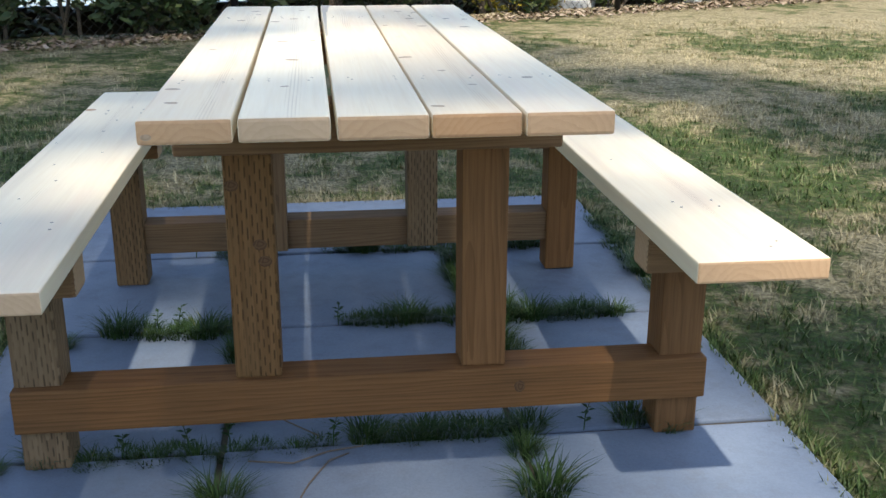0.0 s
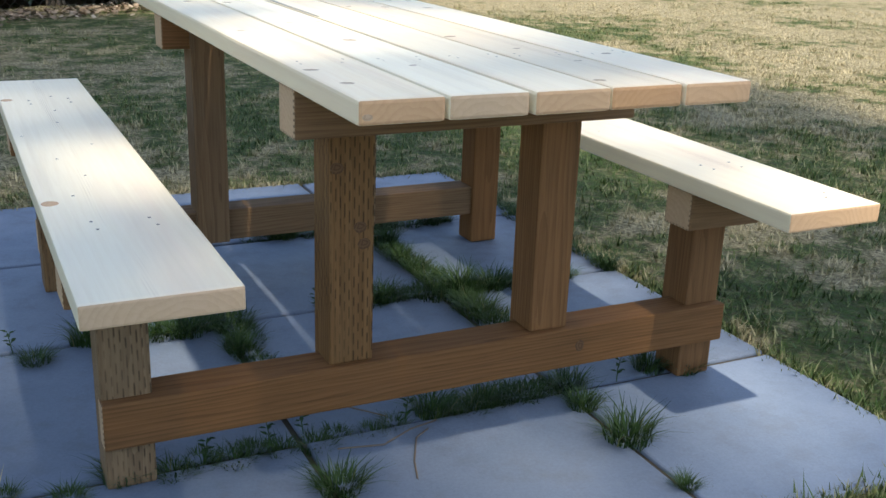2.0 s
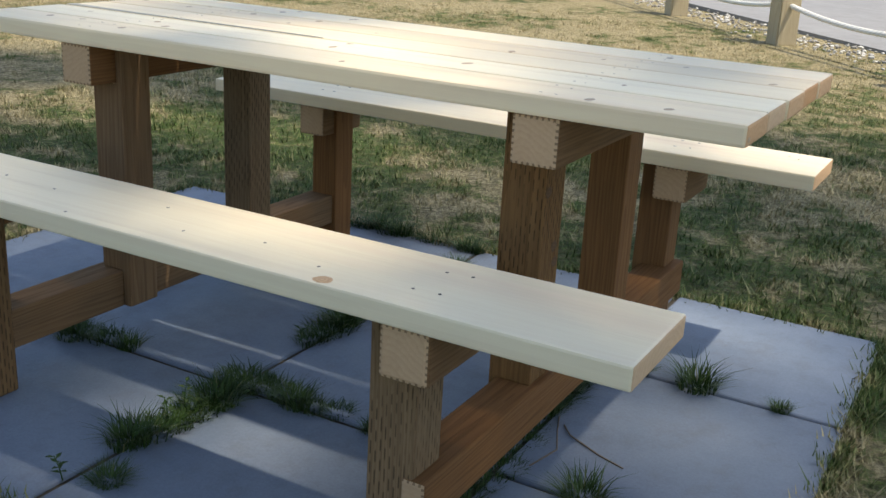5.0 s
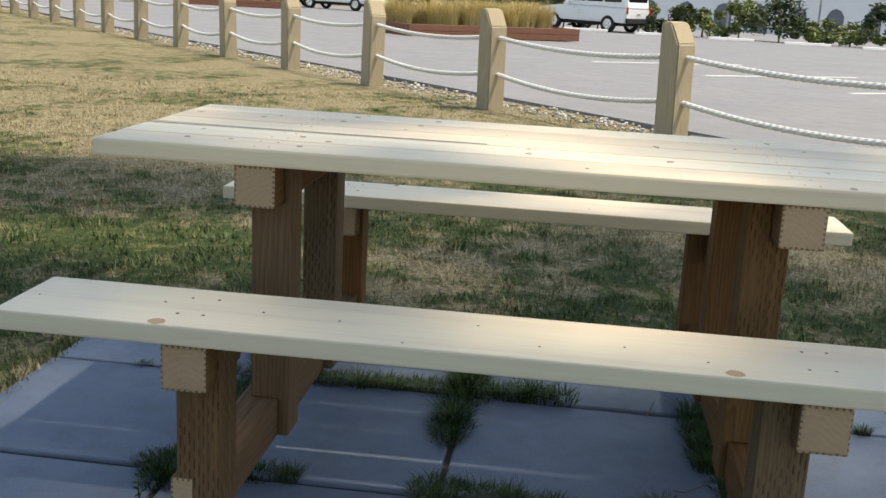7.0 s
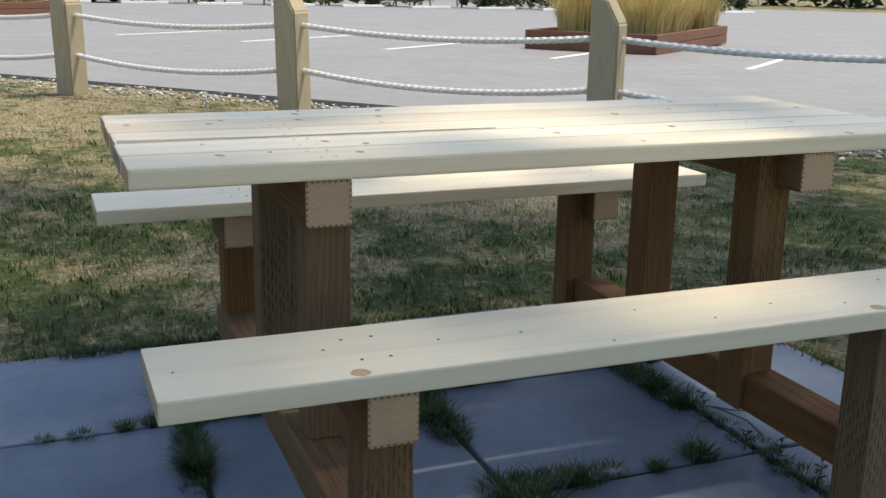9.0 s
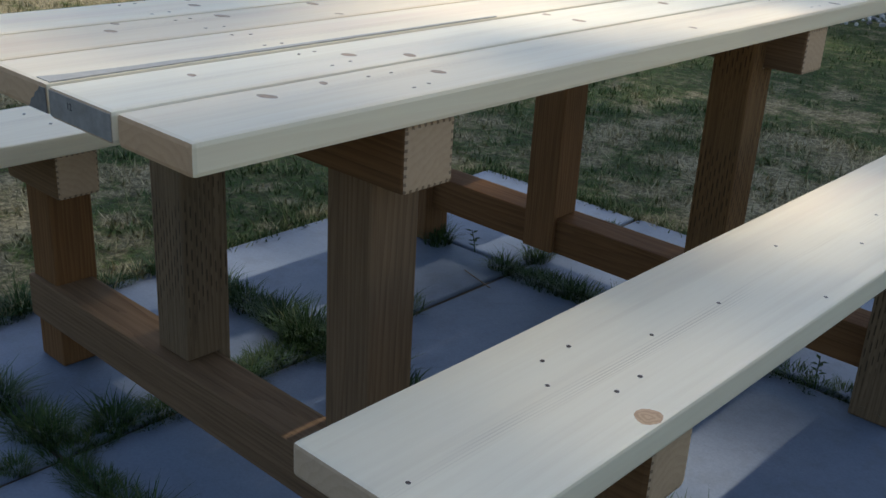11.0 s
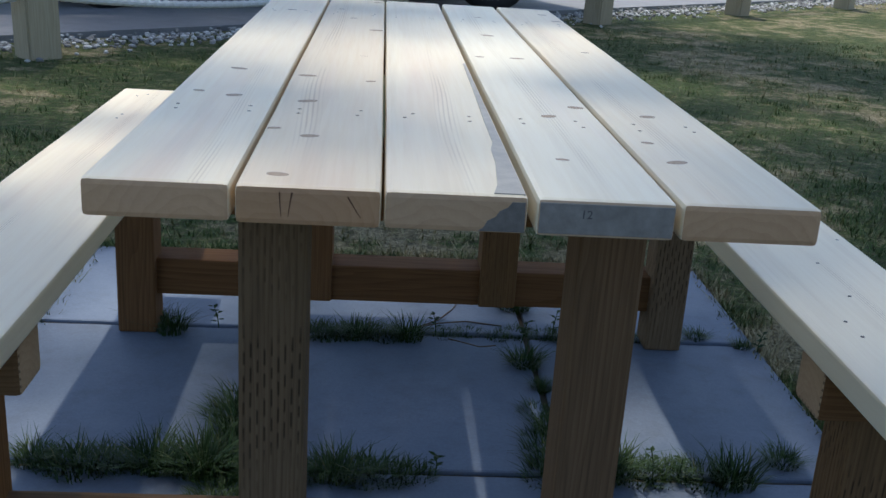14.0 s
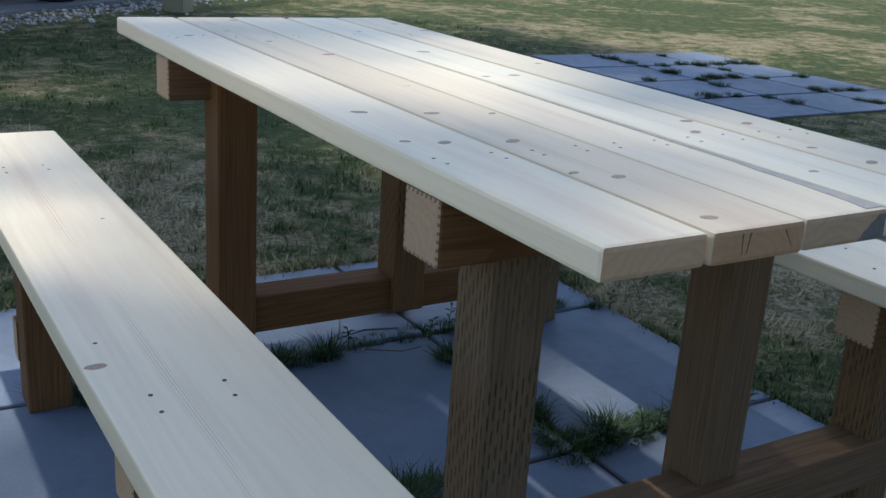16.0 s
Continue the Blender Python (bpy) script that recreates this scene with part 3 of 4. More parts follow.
def plate(points, depth, axis, mat, parent, at, name, label):
    """A thin shaped patch of stain or a crack on the face of a board."""
    bm = bmesh.new()
    f = bm.faces.new([bm.verts.new(p) for p in points])
    ext = bmesh.ops.extrude_face_region(bm, geom=[f])["geom"]
    bmesh.ops.translate(bm, vec=Vector(axis) * depth, verts=[v for v in ext if isinstance(v, bmesh.types.BMVert)])
    bmesh.ops.recalc_face_normals(bm, faces=bm.faces)
    return part(name, bm, mat, parent, label, at)


M_BLUESTAIN = plain("blue_grey_wood_stain", (0.19, 0.172, 0.15), 0.8, 0, 0.5, 90)
M_CRACK = plain("dark_end_check", (0.17, 0.085, 0.045), 0.9)
plate([(-0.0665, 0, -0.0165), (-0.022, 0, -0.0165), (-0.027, 0, -0.0125), (-0.030, 0, -0.006), (-0.038, 0, -0.0015), (-0.041, 0, 0.004), (-0.049, 0, 0.008), (-0.053, 0, 0.0135), (-0.0655, 0, 0.0135)], 0.0011, (0, 1, 0),
      M_BLUESTAIN, boards[2], pose(0, L / 2 - 0.0005, 0), "stained_corner", "blue-grey stain on the end grain")
STAIN_EDGE = [(0.0, 0.030), (0.03, 0.024), (0.07, 0.021), (0.12, 0.017), (0.18, 0.016), (0.22, 0.0105), (0.33, 0.010), (0.45, 0.008), (0.62, 0.006), (0.80, 0.0045)]
plate([(-0.0655 + w, L / 2 - 0.006 - d, -0.001) for d, w in STAIN_EDGE] + [(-0.0655, L / 2 - 0.806, -0.001), (-0.0655, L / 2 - 0.006, -0.001)], 0.0022, (0, 0, 1),
      plain("pale_blue_grey_stain", (0.44, 0.40, 0.33), 0.55, 0, 0.3, 60), boards[2], pose(0, 0, BOARD_T / 2), "stained_edge", "blue-grey stain along the board's edge")
for x, top, lean in ((0.026, 0.0015, 4), (0.017, 0.003, -9), (-0.044, 0.002, 32)):
    plate([(-0.0002, 0, -0.011), (0.0003, 0, -0.011), (0.0009, 0, -0.002), (0.0004 + top * 0.3, 0, 0.013), (-0.0006, 0, 0.013), (-0.0001, 0, 0.001)], 0.0010, (0, 1, 0), M_CRACK, boards[3],
          pose(x, L / 2 - 0.0005, 0.001, 0, lean, 0), "end_check", "dark crack in the end grain")


# ---- second patio across the lawn ----
patio([-5.25, -4.64, -4.03, -3.42], [-4.05, -3.44, -2.83, -2.22, -1.61], 0.03, "grey concrete slabs with green weeds in the joints", "patios")


def limb(points, radii, seg=9):
    bm = bmesh.new()
    prev = None
    for i, (p, rad) in enumerate(zip(points, radii)):
        p = Vector(p)
        d = (Vector(points[min(i + 1, len(points) - 1)]) - Vector(points[max(i - 1, 0)])).normalized()
        m = d.to_track_quat("Z", "Y").to_matrix()
        ring = [bm.verts.new(p + m @ Vector((math.cos(2 * math.pi * k / seg), math.sin(2 * math.pi * k / seg), 0)) * rad
                             * (1 + 0.15 * noise.noise(Vector((k, i * 1.7, 3))))) for k in range(seg)]
        if prev:
            for k in range(seg):
                bm.faces.new((prev[k], prev[(k + 1) % seg], ring[(k + 1) % seg], ring[k]))
        prev = ring
    bm.faces.new(prev)
    return bm


# ---- grass tufts in the joints ----
def blades_mesh(name, mat, n, radius, height, rng, lean=0.6, width=0.003, seg=3):
    verts, faces = [], []
    for _ in range(n):
        a, r = rng.uniform(0, 2 * math.pi), radius * math.sqrt(rng.random())
        x, y = r * math.cos(a), r * math.sin(a)
        out = a + rng.uniform(-0.9, 0.9)
        h = height * rng.uniform(0.4, 1.0)
        ln = lean * rng.uniform(0.2, 1.3) * h
        wd = width * rng.uniform(0.6, 1.2)
        px, py = -math.sin(out) * wd / 2, math.cos(out) * wd / 2
        i = len(verts)
        for s in range(seg):
            f = s / seg
            cx, cy, cz = x + math.cos(out) * ln * f * f, y + math.sin(out) * ln * f * f, h * (f - 0.25 * f * f) * 1.33
            k = 1 - 0.6 * f
            verts += [(cx - px * k, cy - py * k, cz), (cx + px * k, cy + py * k, cz)]
        verts.append((x + math.cos(out) * ln, y + math.sin(out) * ln, h))
        for s in range(seg - 1):
            b = i + 2 * s
            faces.append((b, b + 1, b + 3, b + 2))
        b = i + 2 * (seg - 1)
        faces.append((b, b + 1, b + 2))
    me = bpy.data.meshes.new(name)
    me.from_pydata(verts, [], faces)
    me.materials.append(mat)
    return me


rng = random.Random(11)
TUFTS = [blades_mesh("grass_tuft", M_TUFT, 260, 0.042, 0.054, rng, 1.4) for _ in range(3)]
STRIPS = [blades_mesh("grass_tuft", M_TUFT, 200, 0.050, 0.031, rng, 1.4) for _ in range(3)]


def tuft(x, y, size=1.0, big=False, tz=0.0):
    me = rng.choice(TUFTS if big else STRIPS)
    ob = new("grass_tuft", me)
    ob.matrix_basis = pose(x, y, tz - 0.006, 0, 0, rng.uniform(0, 360)) @ Matrix.Diagonal((size, size, size * rng.uniform(0.8, 1.1), 1))
    return tagged(ob, "green grass tuft growing in a slab joint", "grass tuft", "tufts in the joints")


# single tufts on the bare joints near the ends
for x, y, s in ((0.055, 0.215, 1.0), (0.665, 0.175, 1.15), (0.655, 0.330, 0.8), (-0.398, 0.372, 0.6), (-0.397, 0.985, 0.75), (0.028, 1.549, 1.0),
                (0.066, 0.560, 0.9), (1.044, 1.045, 0.8), (0.910, 0.440, 0.9), (0.981, 0.397, 0.8), (0.046, 0.690, 0.5), (0.660, -0.02, 0.5),
                (1.225, 1.06, 0.6), (-0.500, 0.42, 0.5)):
    tuft(x, y, s, True)
# rows along the joints under the table
for x0, x1, y, step, s in ((-0.05, 0.26, 0.405, 0.06, 0.7), (0.34, 0.70, 0.425, 0.034, 0.9), (0.34, 0.66, 1.060, 0.034, 1.05), (0.70, 1.00, 1.052, 0.034, 1.1),
                           (-0.27, 0.12, 1.050, 0.040, 1.05), (0.30, 0.62, 1.675, 0.036, 0.85), (-0.02, 0.10, 1.680, 0.04, 1.1), (-0.30, -0.05, 0.395, 0.07, 0.8),
                           (0.72, 1.00, 1.662, 0.06, 0.9), (1.02, 1.20, 1.07, 0.09, 0.5)):
    x = x0
    while x < x1:
        tuft(x, y + rng.uniform(-0.015, 0.015), s * rng.uniform(0.7, 1.15), rng.random() < 0.25)
        x += step * rng.uniform(0.7, 1.3)
for y0, y1, x, step, s in ((1.05, 1.66, 0.680, 0.036, 0.95), (0.80, 1.02, 0.690, 0.045, 1.0), (0.80, 1.02, 0.060, 0.045, 0.9), (1.74, 2.02, 0.672, 0.08, 0.65),
                           (1.40, 1.80, 0.070, 0.07, 0.8), (1.10, 1.95, 1.235, 0.05, 0.9)):
    y = y0
    while y < y1:
        tuft(x + rng.uniform(-0.02, 0.02), y, s * rng.uniform(0.7, 1.15), rng.random() < 0.25)
        y += step * rng.uniform(0.7, 1.3)
for k in range(40):
    if k % 2:
        tuft(rng.choice((-4.64, -4.03)) + rng.uniform(-0.05, 0.05), rng.uniform(-4.0, -1.65), rng.uniform(0.9, 1.5))
    else:
        tuft(rng.uniform(-5.2, -3.5), rng.choice((-3.44, -2.83, -2.22)) + rng.uniform(-0.05, 0.05), rng.uniform(0.9, 1.5))


def leaf_blade():
    leaf = bmesh.new()
    v = [leaf.verts.new(p) for p in ((0, 0, 0), (0.008, 0.005, 0.004), (0.019, 0, 0.005), (0.008, -0.005, 0.004), (0.009, 0, 0.0015))]
    for f in ((0, 4, 1), (1, 4, 2), (2, 4, 3), (3, 4, 0)):
        leaf.faces.new([v[i] for i in f])
    return mesh_of(leaf, "leaf", M_TUFT)


LEAF = leaf_blade()


def sprig(x, y, h, turn):
    """A small broad-leaved weed: a bent stem with leaves round it."""
    ob = thing("weed_sprig", "small broad-leaved weed sprouting from a slab joint", "weed", pose(x, y, 0, 0, 0, turn), "weeds in the joints")
    part("stem", limb([(0, 0, -0.004), (0.004, 0.002, h * 0.5), (0.012, 0, h)], [0.0014, 0.0012, 0.0008], 5), M_TUFT, ob)
    for i in range(9):
        z = h * (0.25 + 0.085 * i)
        part("leaf", LEAF, None, ob, at=pose(0.012 * (z / h) ** 1.5, 0, z, 0, 0, i * 137.5))


for x, y, h, a in ((-0.115, 1.06, 0.07, 10), (-0.165, 1.055, 0.055, 90), (0.27, 0.405, 0.06, 40), (0.06, 0.44, 0.06, 160), (-0.02, 0.41, 0.07, 220),
                   (-0.15, 0.40, 0.06, 300), (0.80, 0.41, 0.06, 20), (0.30, 1.06, 0.05, 77), (-0.44, 1.06, 0.05, 130), (-0.13, 1.67, 0.06, 30), (-0.53, 0.45, 0.05, 200)):
    sprig(x, y, h, a)


def twig(points, r):
    cu = bpy.data.curves.new("dry_twig", "CURVE")
    cu.dimensions = "3D"
    cu.bevel_depth, cu.bevel_resolution = r, 1
    sp = cu.splines.new("POLY")
    sp.points.add(len(points) - 1)
    for p, c in zip(sp.points, points):
        p.co = (*c, 1)
    cu.materials.append(M_BARK)
    return tagged(new("dry_twig", cu), "thin dry brown twig lying on a slab", "twig", "dry twigs")


twig([(0.30, 0.36, 0.003), (0.26, 0.33, 0.006), (0.22, 0.25, 0.004), (0.20, 0.19, 0.003)], 0.0018)
twig([(0.33, 0.385, 0.004), (0.26, 0.36, 0.010), (0.19, 0.33, 0.005), (0.10, 0.35, 0.004)], 0.0018)
twig([(0.24, 0.44, 0.004), (0.17, 0.50, 0.012), (0.135, 0.53, 0.03)], 0.0016)
twig([(0.62, 0.56, 0.003), (0.73, 0.53, 0.005)], 0.0015)


# ---- lawn blades ----
def in_patio(x, y, m=0.01):
    return (SLAB_X[0] + m < x < SLAB_X[-1] - m and SLAB_Y[0] + m < y < SLAB_Y[-1] - m) or (-5.25 < x < -3.42 and -4.05 < y < -1.61)


def lawn_blades():
    r = np.random.RandomState(5)
    spots = []
    for n, x0, x1, y0, y1 in ((60000, -1.6, 3.6, -1.6, 4.2), (75000, -4.0, 6.0, -6.5, 7.5), (40000, 3.0, 9.0, -2.0, 8.5)):
        p = np.stack([r.uniform(x0, x1, n), r.uniform(y0, y1, n)], 1)
        m = n // 22
        hub = np.stack([r.uniform(x0, x1, m), r.uniform(y0, y1, m)], 1)
        grouped = r.rand(n) < 0.72
        p[grouped] = hub[r.randint(0, m, grouped.sum())] + r.normal(0, 0.028, (grouped.sum(), 2))
        spots.append(p)
    n = 9000
    side = r.randint(0, 4, n)
    u = r.uniform(0, 1, n)
    off = r.normal(0.008, 0.02, n)
    ex = np.where(side == 0, SLAB_X[0] - off, np.where(side == 1, SLAB_X[-1] + off, SLAB_X[0] + u * (SLAB_X[-1] - SLAB_X[0])))
    ey = np.where(side == 2, SLAB_Y[0] - off, np.where(side == 3, SLAB_Y[-1] + off, SLAB_Y[0] + u * (SLAB_Y[-1] - SLAB_Y[0])))
    pts = np.concatenate(spots + [np.stack([ex, ey], 1)])
    edge = np.arange(len(pts)) >= len(pts) - n
    keep = np.array([e or not in_patio(x, y) for (x, y), e in zip(pts, edge)])
    keep &= (pts[:, 0] - LOT0.x) * LOTN.x + (pts[:, 1] - LOT0.y) * LOTN.y < 0.05 + 0.3 * (pts[:, 0] > 2.5)
    pts = pts[keep]
    n = len(pts)
    h = r.uniform(0.012, 0.034, n) * np.where(r.rand(n) < 0.06, 1.7, 1.0)
    a = r.uniform(0, 2 * np.pi, n)
    lean = r.uniform(0.2, 1.3, n) * h
    w = r.uniform(0.0018, 0.0042, n)
    px, py = -np.sin(a) * w, np.cos(a) * w
    v = np.zeros((n, 3, 3))
    v[:, 0] = np.stack([pts[:, 0] - px, pts[:, 1] - py, np.full(n, -0.014)], 1)
    v[:, 1] = np.stack([pts[:, 0] + px, pts[:, 1] + py, np.full(n, -0.014)], 1)
    v[:, 2] = np.stack([pts[:, 0] + np.cos(a) * lean, pts[:, 1] + np.sin(a) * lean, h - 0.012], 1)
    me = bpy.data.meshes.new("lawn_grass")
    me.from_pydata(v.reshape(-1, 3).tolist(), [], [(3 * i, 3 * i + 1, 3 * i + 2) for i in range(n)])
    me.materials.append(M_BLADE)
    return tagged(new("lawn_grass", me), "short green and straw-coloured lawn blades", "grass", kind="stuff")


lawn_blades()


# ---- rope fence ----
PITCH = 2.55
fence = thing("rope_fence", "square timber posts joined by two sagging white ropes", "fence")


def fence_post_mesh():
    bm = bmesh.new()
    w, h = 0.2, 0.96
    prof = [(-w / 2, -0.1), (w / 2, -0.1), (w / 2, h - 0.02), (w / 2 - 0.03, h), (-w / 2 + 0.09, h - 0.01), (-w / 2, h - 0.17)]
    f = bm.faces.new([bm.verts.new((x, -w / 2, z)) for x, z in prof])
    ext = bmesh.ops.extrude_face_region(bm, geom=[f])["geom"]
    bmesh.ops.translate(bm, vec=(0, w, 0), verts=[v for v in ext if isinstance(v, bmesh.types.BMVert)])
    bmesh.ops.recalc_face_normals(bm, faces=bm.faces)
    bmesh.ops.bevel(bm, geom=bm.edges[:], offset=0.012, segments=2, affect="EDGES")
    # the material's grain lies along local Y: lay the post on that axis
    moved(bm, pose(0, 0, 0, -90, 0, 0))
    return mesh_of(bm, "fence_post", M_FENCEWOOD)


def rope_mesh(span, sag):
    """Three strands twisted together: a lobed section that turns along the rope."""
    turns, rings, n = 40, 7, 9
    total = turns * rings
    verts, faces = [], []
    for i in range(total + 1):
        f = i / total
        y = f * span
        z = -4 * sag * f * (1 - f)
        tw = 2 * math.pi * i / rings / 3 * 1.0
        for k in range(n):
            a = 2 * math.pi * k / n
            r = 0.0225 * (0.82 + 0.26 * abs(math.sin(1.5 * (a - tw))))
            verts.append((r * math.cos(a), y, z + r * math.sin(a)))
    for i in range(total):
        for k in range(n):
            b, c = i * n + k, i * n + (k + 1) % n
            faces.append((b, c, c + n, b + n))
    me = bpy.data.meshes.new("rope")
    me.from_pydata(verts, [], faces)
    me.materials.append(M_ROPE)
    return me


POST_ME = fence_post_mesh()
ROPES = [rope_mesh(PITCH - 0.19, 0.055), rope_mesh(PITCH - 0.19, 0.075)]
heading = math.degrees(math.atan2(LOTDIR.y, LOTDIR.x))
rng = random.Random(21)
POST_U = [-13.1, -10.5, -7.8, -5.2, -2.7, -0.1, 2.64, 5.32, 7.9, 10.33, 12.65, 14.8, 16.9, 18.9, 20.9, 22.9, 24.9, 26.9, 28.9, 30.9, 33, 35.5, 38]
for i, u in enumerate(POST_U):
    p = LOT0 + LOTDIR * u
    part("post", POST_ME, None, fence, at=pose(p.x, p.y, 0, 0, 0, heading + rng.uniform(-2, 2)) @ pose(0, 0, 0, 90 + rng.uniform(-1, 1), rng.uniform(-1, 1), 0))
    if i + 1 < len(POST_U):
        q = p + LOTDIR * 0.095
        stretch = (POST_U[i + 1] - u - 0.19) / (PITCH - 0.19)
        for me, z in zip(ROPES, (0.685, 0.335)):
            part("rope", me, None, fence, "twisted white rope", pose(q.x, q.y, z, 0, 0, heading - 90) @ Matrix.Diagonal((1, stretch, 1, 1)))


# ---- gravel strip beside the lot ----
def gravel():
    r = np.random.RandomState(8)
    base = bmesh.new()
    bmesh.ops.create_icosphere(base, subdivisions=1, radius=1)
    bv = np.array([v.co[:] for v in base.verts])
    bf = [[v.index for v in f.verts] for f in base.faces]
    base.free()
    verts, faces = [], []
    for _ in range(8000):
        u, d = r.uniform(-14, 26), r.normal(0.42, 0.17)
        if u > 3 and r.rand() > 0.45:
            continue
        p = LOT0 + LOTDIR * u + LOTN * d
        s = r.uniform(0.008, 0.022) * (1.3 if r.rand() < 0.1 else 1)
        q = bv * s * np.array([r.uniform(0.7, 1.3), r.uniform(0.7, 1.3), r.uniform(0.5, 0.8)]) * r.uniform(0.85, 1.1, (len(bv), 1))
        n0 = len(verts)
        verts += (q + [p.x, p.y, s * 0.25 - 0.008]).tolist()
        faces += [[k + n0 for k in f] for f in bf]
    me = bpy.data.meshes.new("gravel")
    me.from_pydata(verts, [], faces)
    b = Nodes("mixed_gravel", 0.8)
    g = b.add("ShaderNodeNewGeometry")
    b.done(b.ramp(g.outputs["Random Per Island"], (0.0, (0.14, 0.135, 0.13)), (0.5, (0.36, 0.35, 0.33)), (1.0, (0.66, 0.65, 0.62))))
    me.materials.append(b.mat)
    return tagged(new("gravel", me), "grey and white gravel strip along the lot", "gravel", kind="stuff")


gravel()


# ---- leaves ----
def leaf_cloud(name, mat, clumps, per, size, seed, flat=0.5):
    """Clumps of small folded leaves: rows of (x, y, z, rx, ry, rz)."""
    r = np.random.RandomState(seed)
    out_v, out_f = [], []
    for cx, cy, cz, rx, ry, rz in clumps:
        n = per
        d = r.normal(size=(n, 3))
        d /= np.linalg.norm(d, axis=1)[:, None]
        d *= (r.rand(n, 1) ** 0.45)
        c = d * [rx, ry, rz] + [cx, cy, cz]
        a, b = r.normal(size=(n, 3)), r.normal(size=(n, 3))
        a[:, 2] *= flat
        a /= np.linalg.norm(a, axis=1)[:, None]
        b -= a * (a * b).sum(1)[:, None]
        b /= np.linalg.norm(b, axis=1)[:, None]
        s = size * r.uniform(0.6, 1.3, (n, 1))
        q = np.stack([c - a * s, c + b * s * 0.45, c + a * s, c - b * s * 0.45], 1)
        n0 = len(out_v)
        out_v += q.reshape(-1, 3).tolist()
        out_f += [(n0 + 4 * i, n0 + 4 * i + 1, n0 + 4 * i + 2, n0 + 4 * i + 3) for i in range(n)]
    me = bpy.data.meshes.new(name)
    me.from_pydata(out_v, [], out_f)
    me.materials.append(mat)
    return me


# ---- the unseen tree that shades the table ----
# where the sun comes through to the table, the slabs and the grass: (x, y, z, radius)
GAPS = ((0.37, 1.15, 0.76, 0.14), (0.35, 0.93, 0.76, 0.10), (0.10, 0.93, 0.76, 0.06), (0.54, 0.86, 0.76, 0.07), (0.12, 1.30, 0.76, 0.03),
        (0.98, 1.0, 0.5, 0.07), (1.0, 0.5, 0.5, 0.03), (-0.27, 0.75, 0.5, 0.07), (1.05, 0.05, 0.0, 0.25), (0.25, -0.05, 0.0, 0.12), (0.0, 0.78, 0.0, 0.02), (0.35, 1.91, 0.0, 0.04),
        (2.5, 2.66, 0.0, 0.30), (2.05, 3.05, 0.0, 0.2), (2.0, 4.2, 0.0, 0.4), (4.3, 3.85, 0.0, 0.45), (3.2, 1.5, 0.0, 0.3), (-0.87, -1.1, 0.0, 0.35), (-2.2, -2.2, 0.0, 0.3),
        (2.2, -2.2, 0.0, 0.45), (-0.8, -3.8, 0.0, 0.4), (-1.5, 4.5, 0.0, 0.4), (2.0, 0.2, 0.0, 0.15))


# Stands out of view; trunk and crown are placed to cast the dappled shade.
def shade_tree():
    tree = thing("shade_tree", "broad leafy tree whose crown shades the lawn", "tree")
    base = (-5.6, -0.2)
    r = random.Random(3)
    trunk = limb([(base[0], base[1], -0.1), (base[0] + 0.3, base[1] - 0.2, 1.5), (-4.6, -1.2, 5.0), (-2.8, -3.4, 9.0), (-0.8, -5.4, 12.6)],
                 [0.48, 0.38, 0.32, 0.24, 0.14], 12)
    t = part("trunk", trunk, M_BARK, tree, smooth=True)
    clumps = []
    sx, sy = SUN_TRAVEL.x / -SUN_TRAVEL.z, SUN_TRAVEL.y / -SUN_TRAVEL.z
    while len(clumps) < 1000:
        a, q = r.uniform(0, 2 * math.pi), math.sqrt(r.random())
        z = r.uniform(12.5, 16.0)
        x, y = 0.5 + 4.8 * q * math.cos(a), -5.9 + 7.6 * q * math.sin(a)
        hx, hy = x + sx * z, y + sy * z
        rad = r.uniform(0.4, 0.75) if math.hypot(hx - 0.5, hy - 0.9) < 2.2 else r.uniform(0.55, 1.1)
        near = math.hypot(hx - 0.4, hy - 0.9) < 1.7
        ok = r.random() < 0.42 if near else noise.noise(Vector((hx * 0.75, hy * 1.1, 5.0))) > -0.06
        # clumps always kept here, to hold the sun off the base beams
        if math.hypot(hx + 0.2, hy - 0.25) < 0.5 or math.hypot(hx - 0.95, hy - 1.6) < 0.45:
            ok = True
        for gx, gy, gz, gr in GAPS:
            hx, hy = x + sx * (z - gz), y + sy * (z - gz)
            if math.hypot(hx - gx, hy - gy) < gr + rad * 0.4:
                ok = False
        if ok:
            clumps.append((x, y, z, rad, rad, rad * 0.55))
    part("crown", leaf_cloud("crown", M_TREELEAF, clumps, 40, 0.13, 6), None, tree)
    for k in range(9):
        c = clumps[k * 90]
        s = Vector((-2.8, -3.4, 9.0)).lerp(Vector((-0.8, -5.4, 12.6)), r.random())
        part("limb", limb([s, s.lerp(Vector(c[:3]), 0.5) + Vector((0, 0, 0.3)), c[:3]], [0.12, 0.08, 0.03], 7), M_BARK, tree)
    return tree


shade_tree()


# ---- chain-link fence and the planted bank ----
link_fence = thing("chain_link_fence", "black chain-link fence along the planted bank", "fence")
B_DIR = Vector((BANKN.y, -BANKN.x))
link_u = (-7.0, -4.6, -2.4, 0.0, 2.15, 4.30, 6.75, 9.6, 12.6, 15.4, 18.2, 21.0)


def bank_pt(u, d=0.0):
    return BANK0 + B_DIR * u + BANKN * d


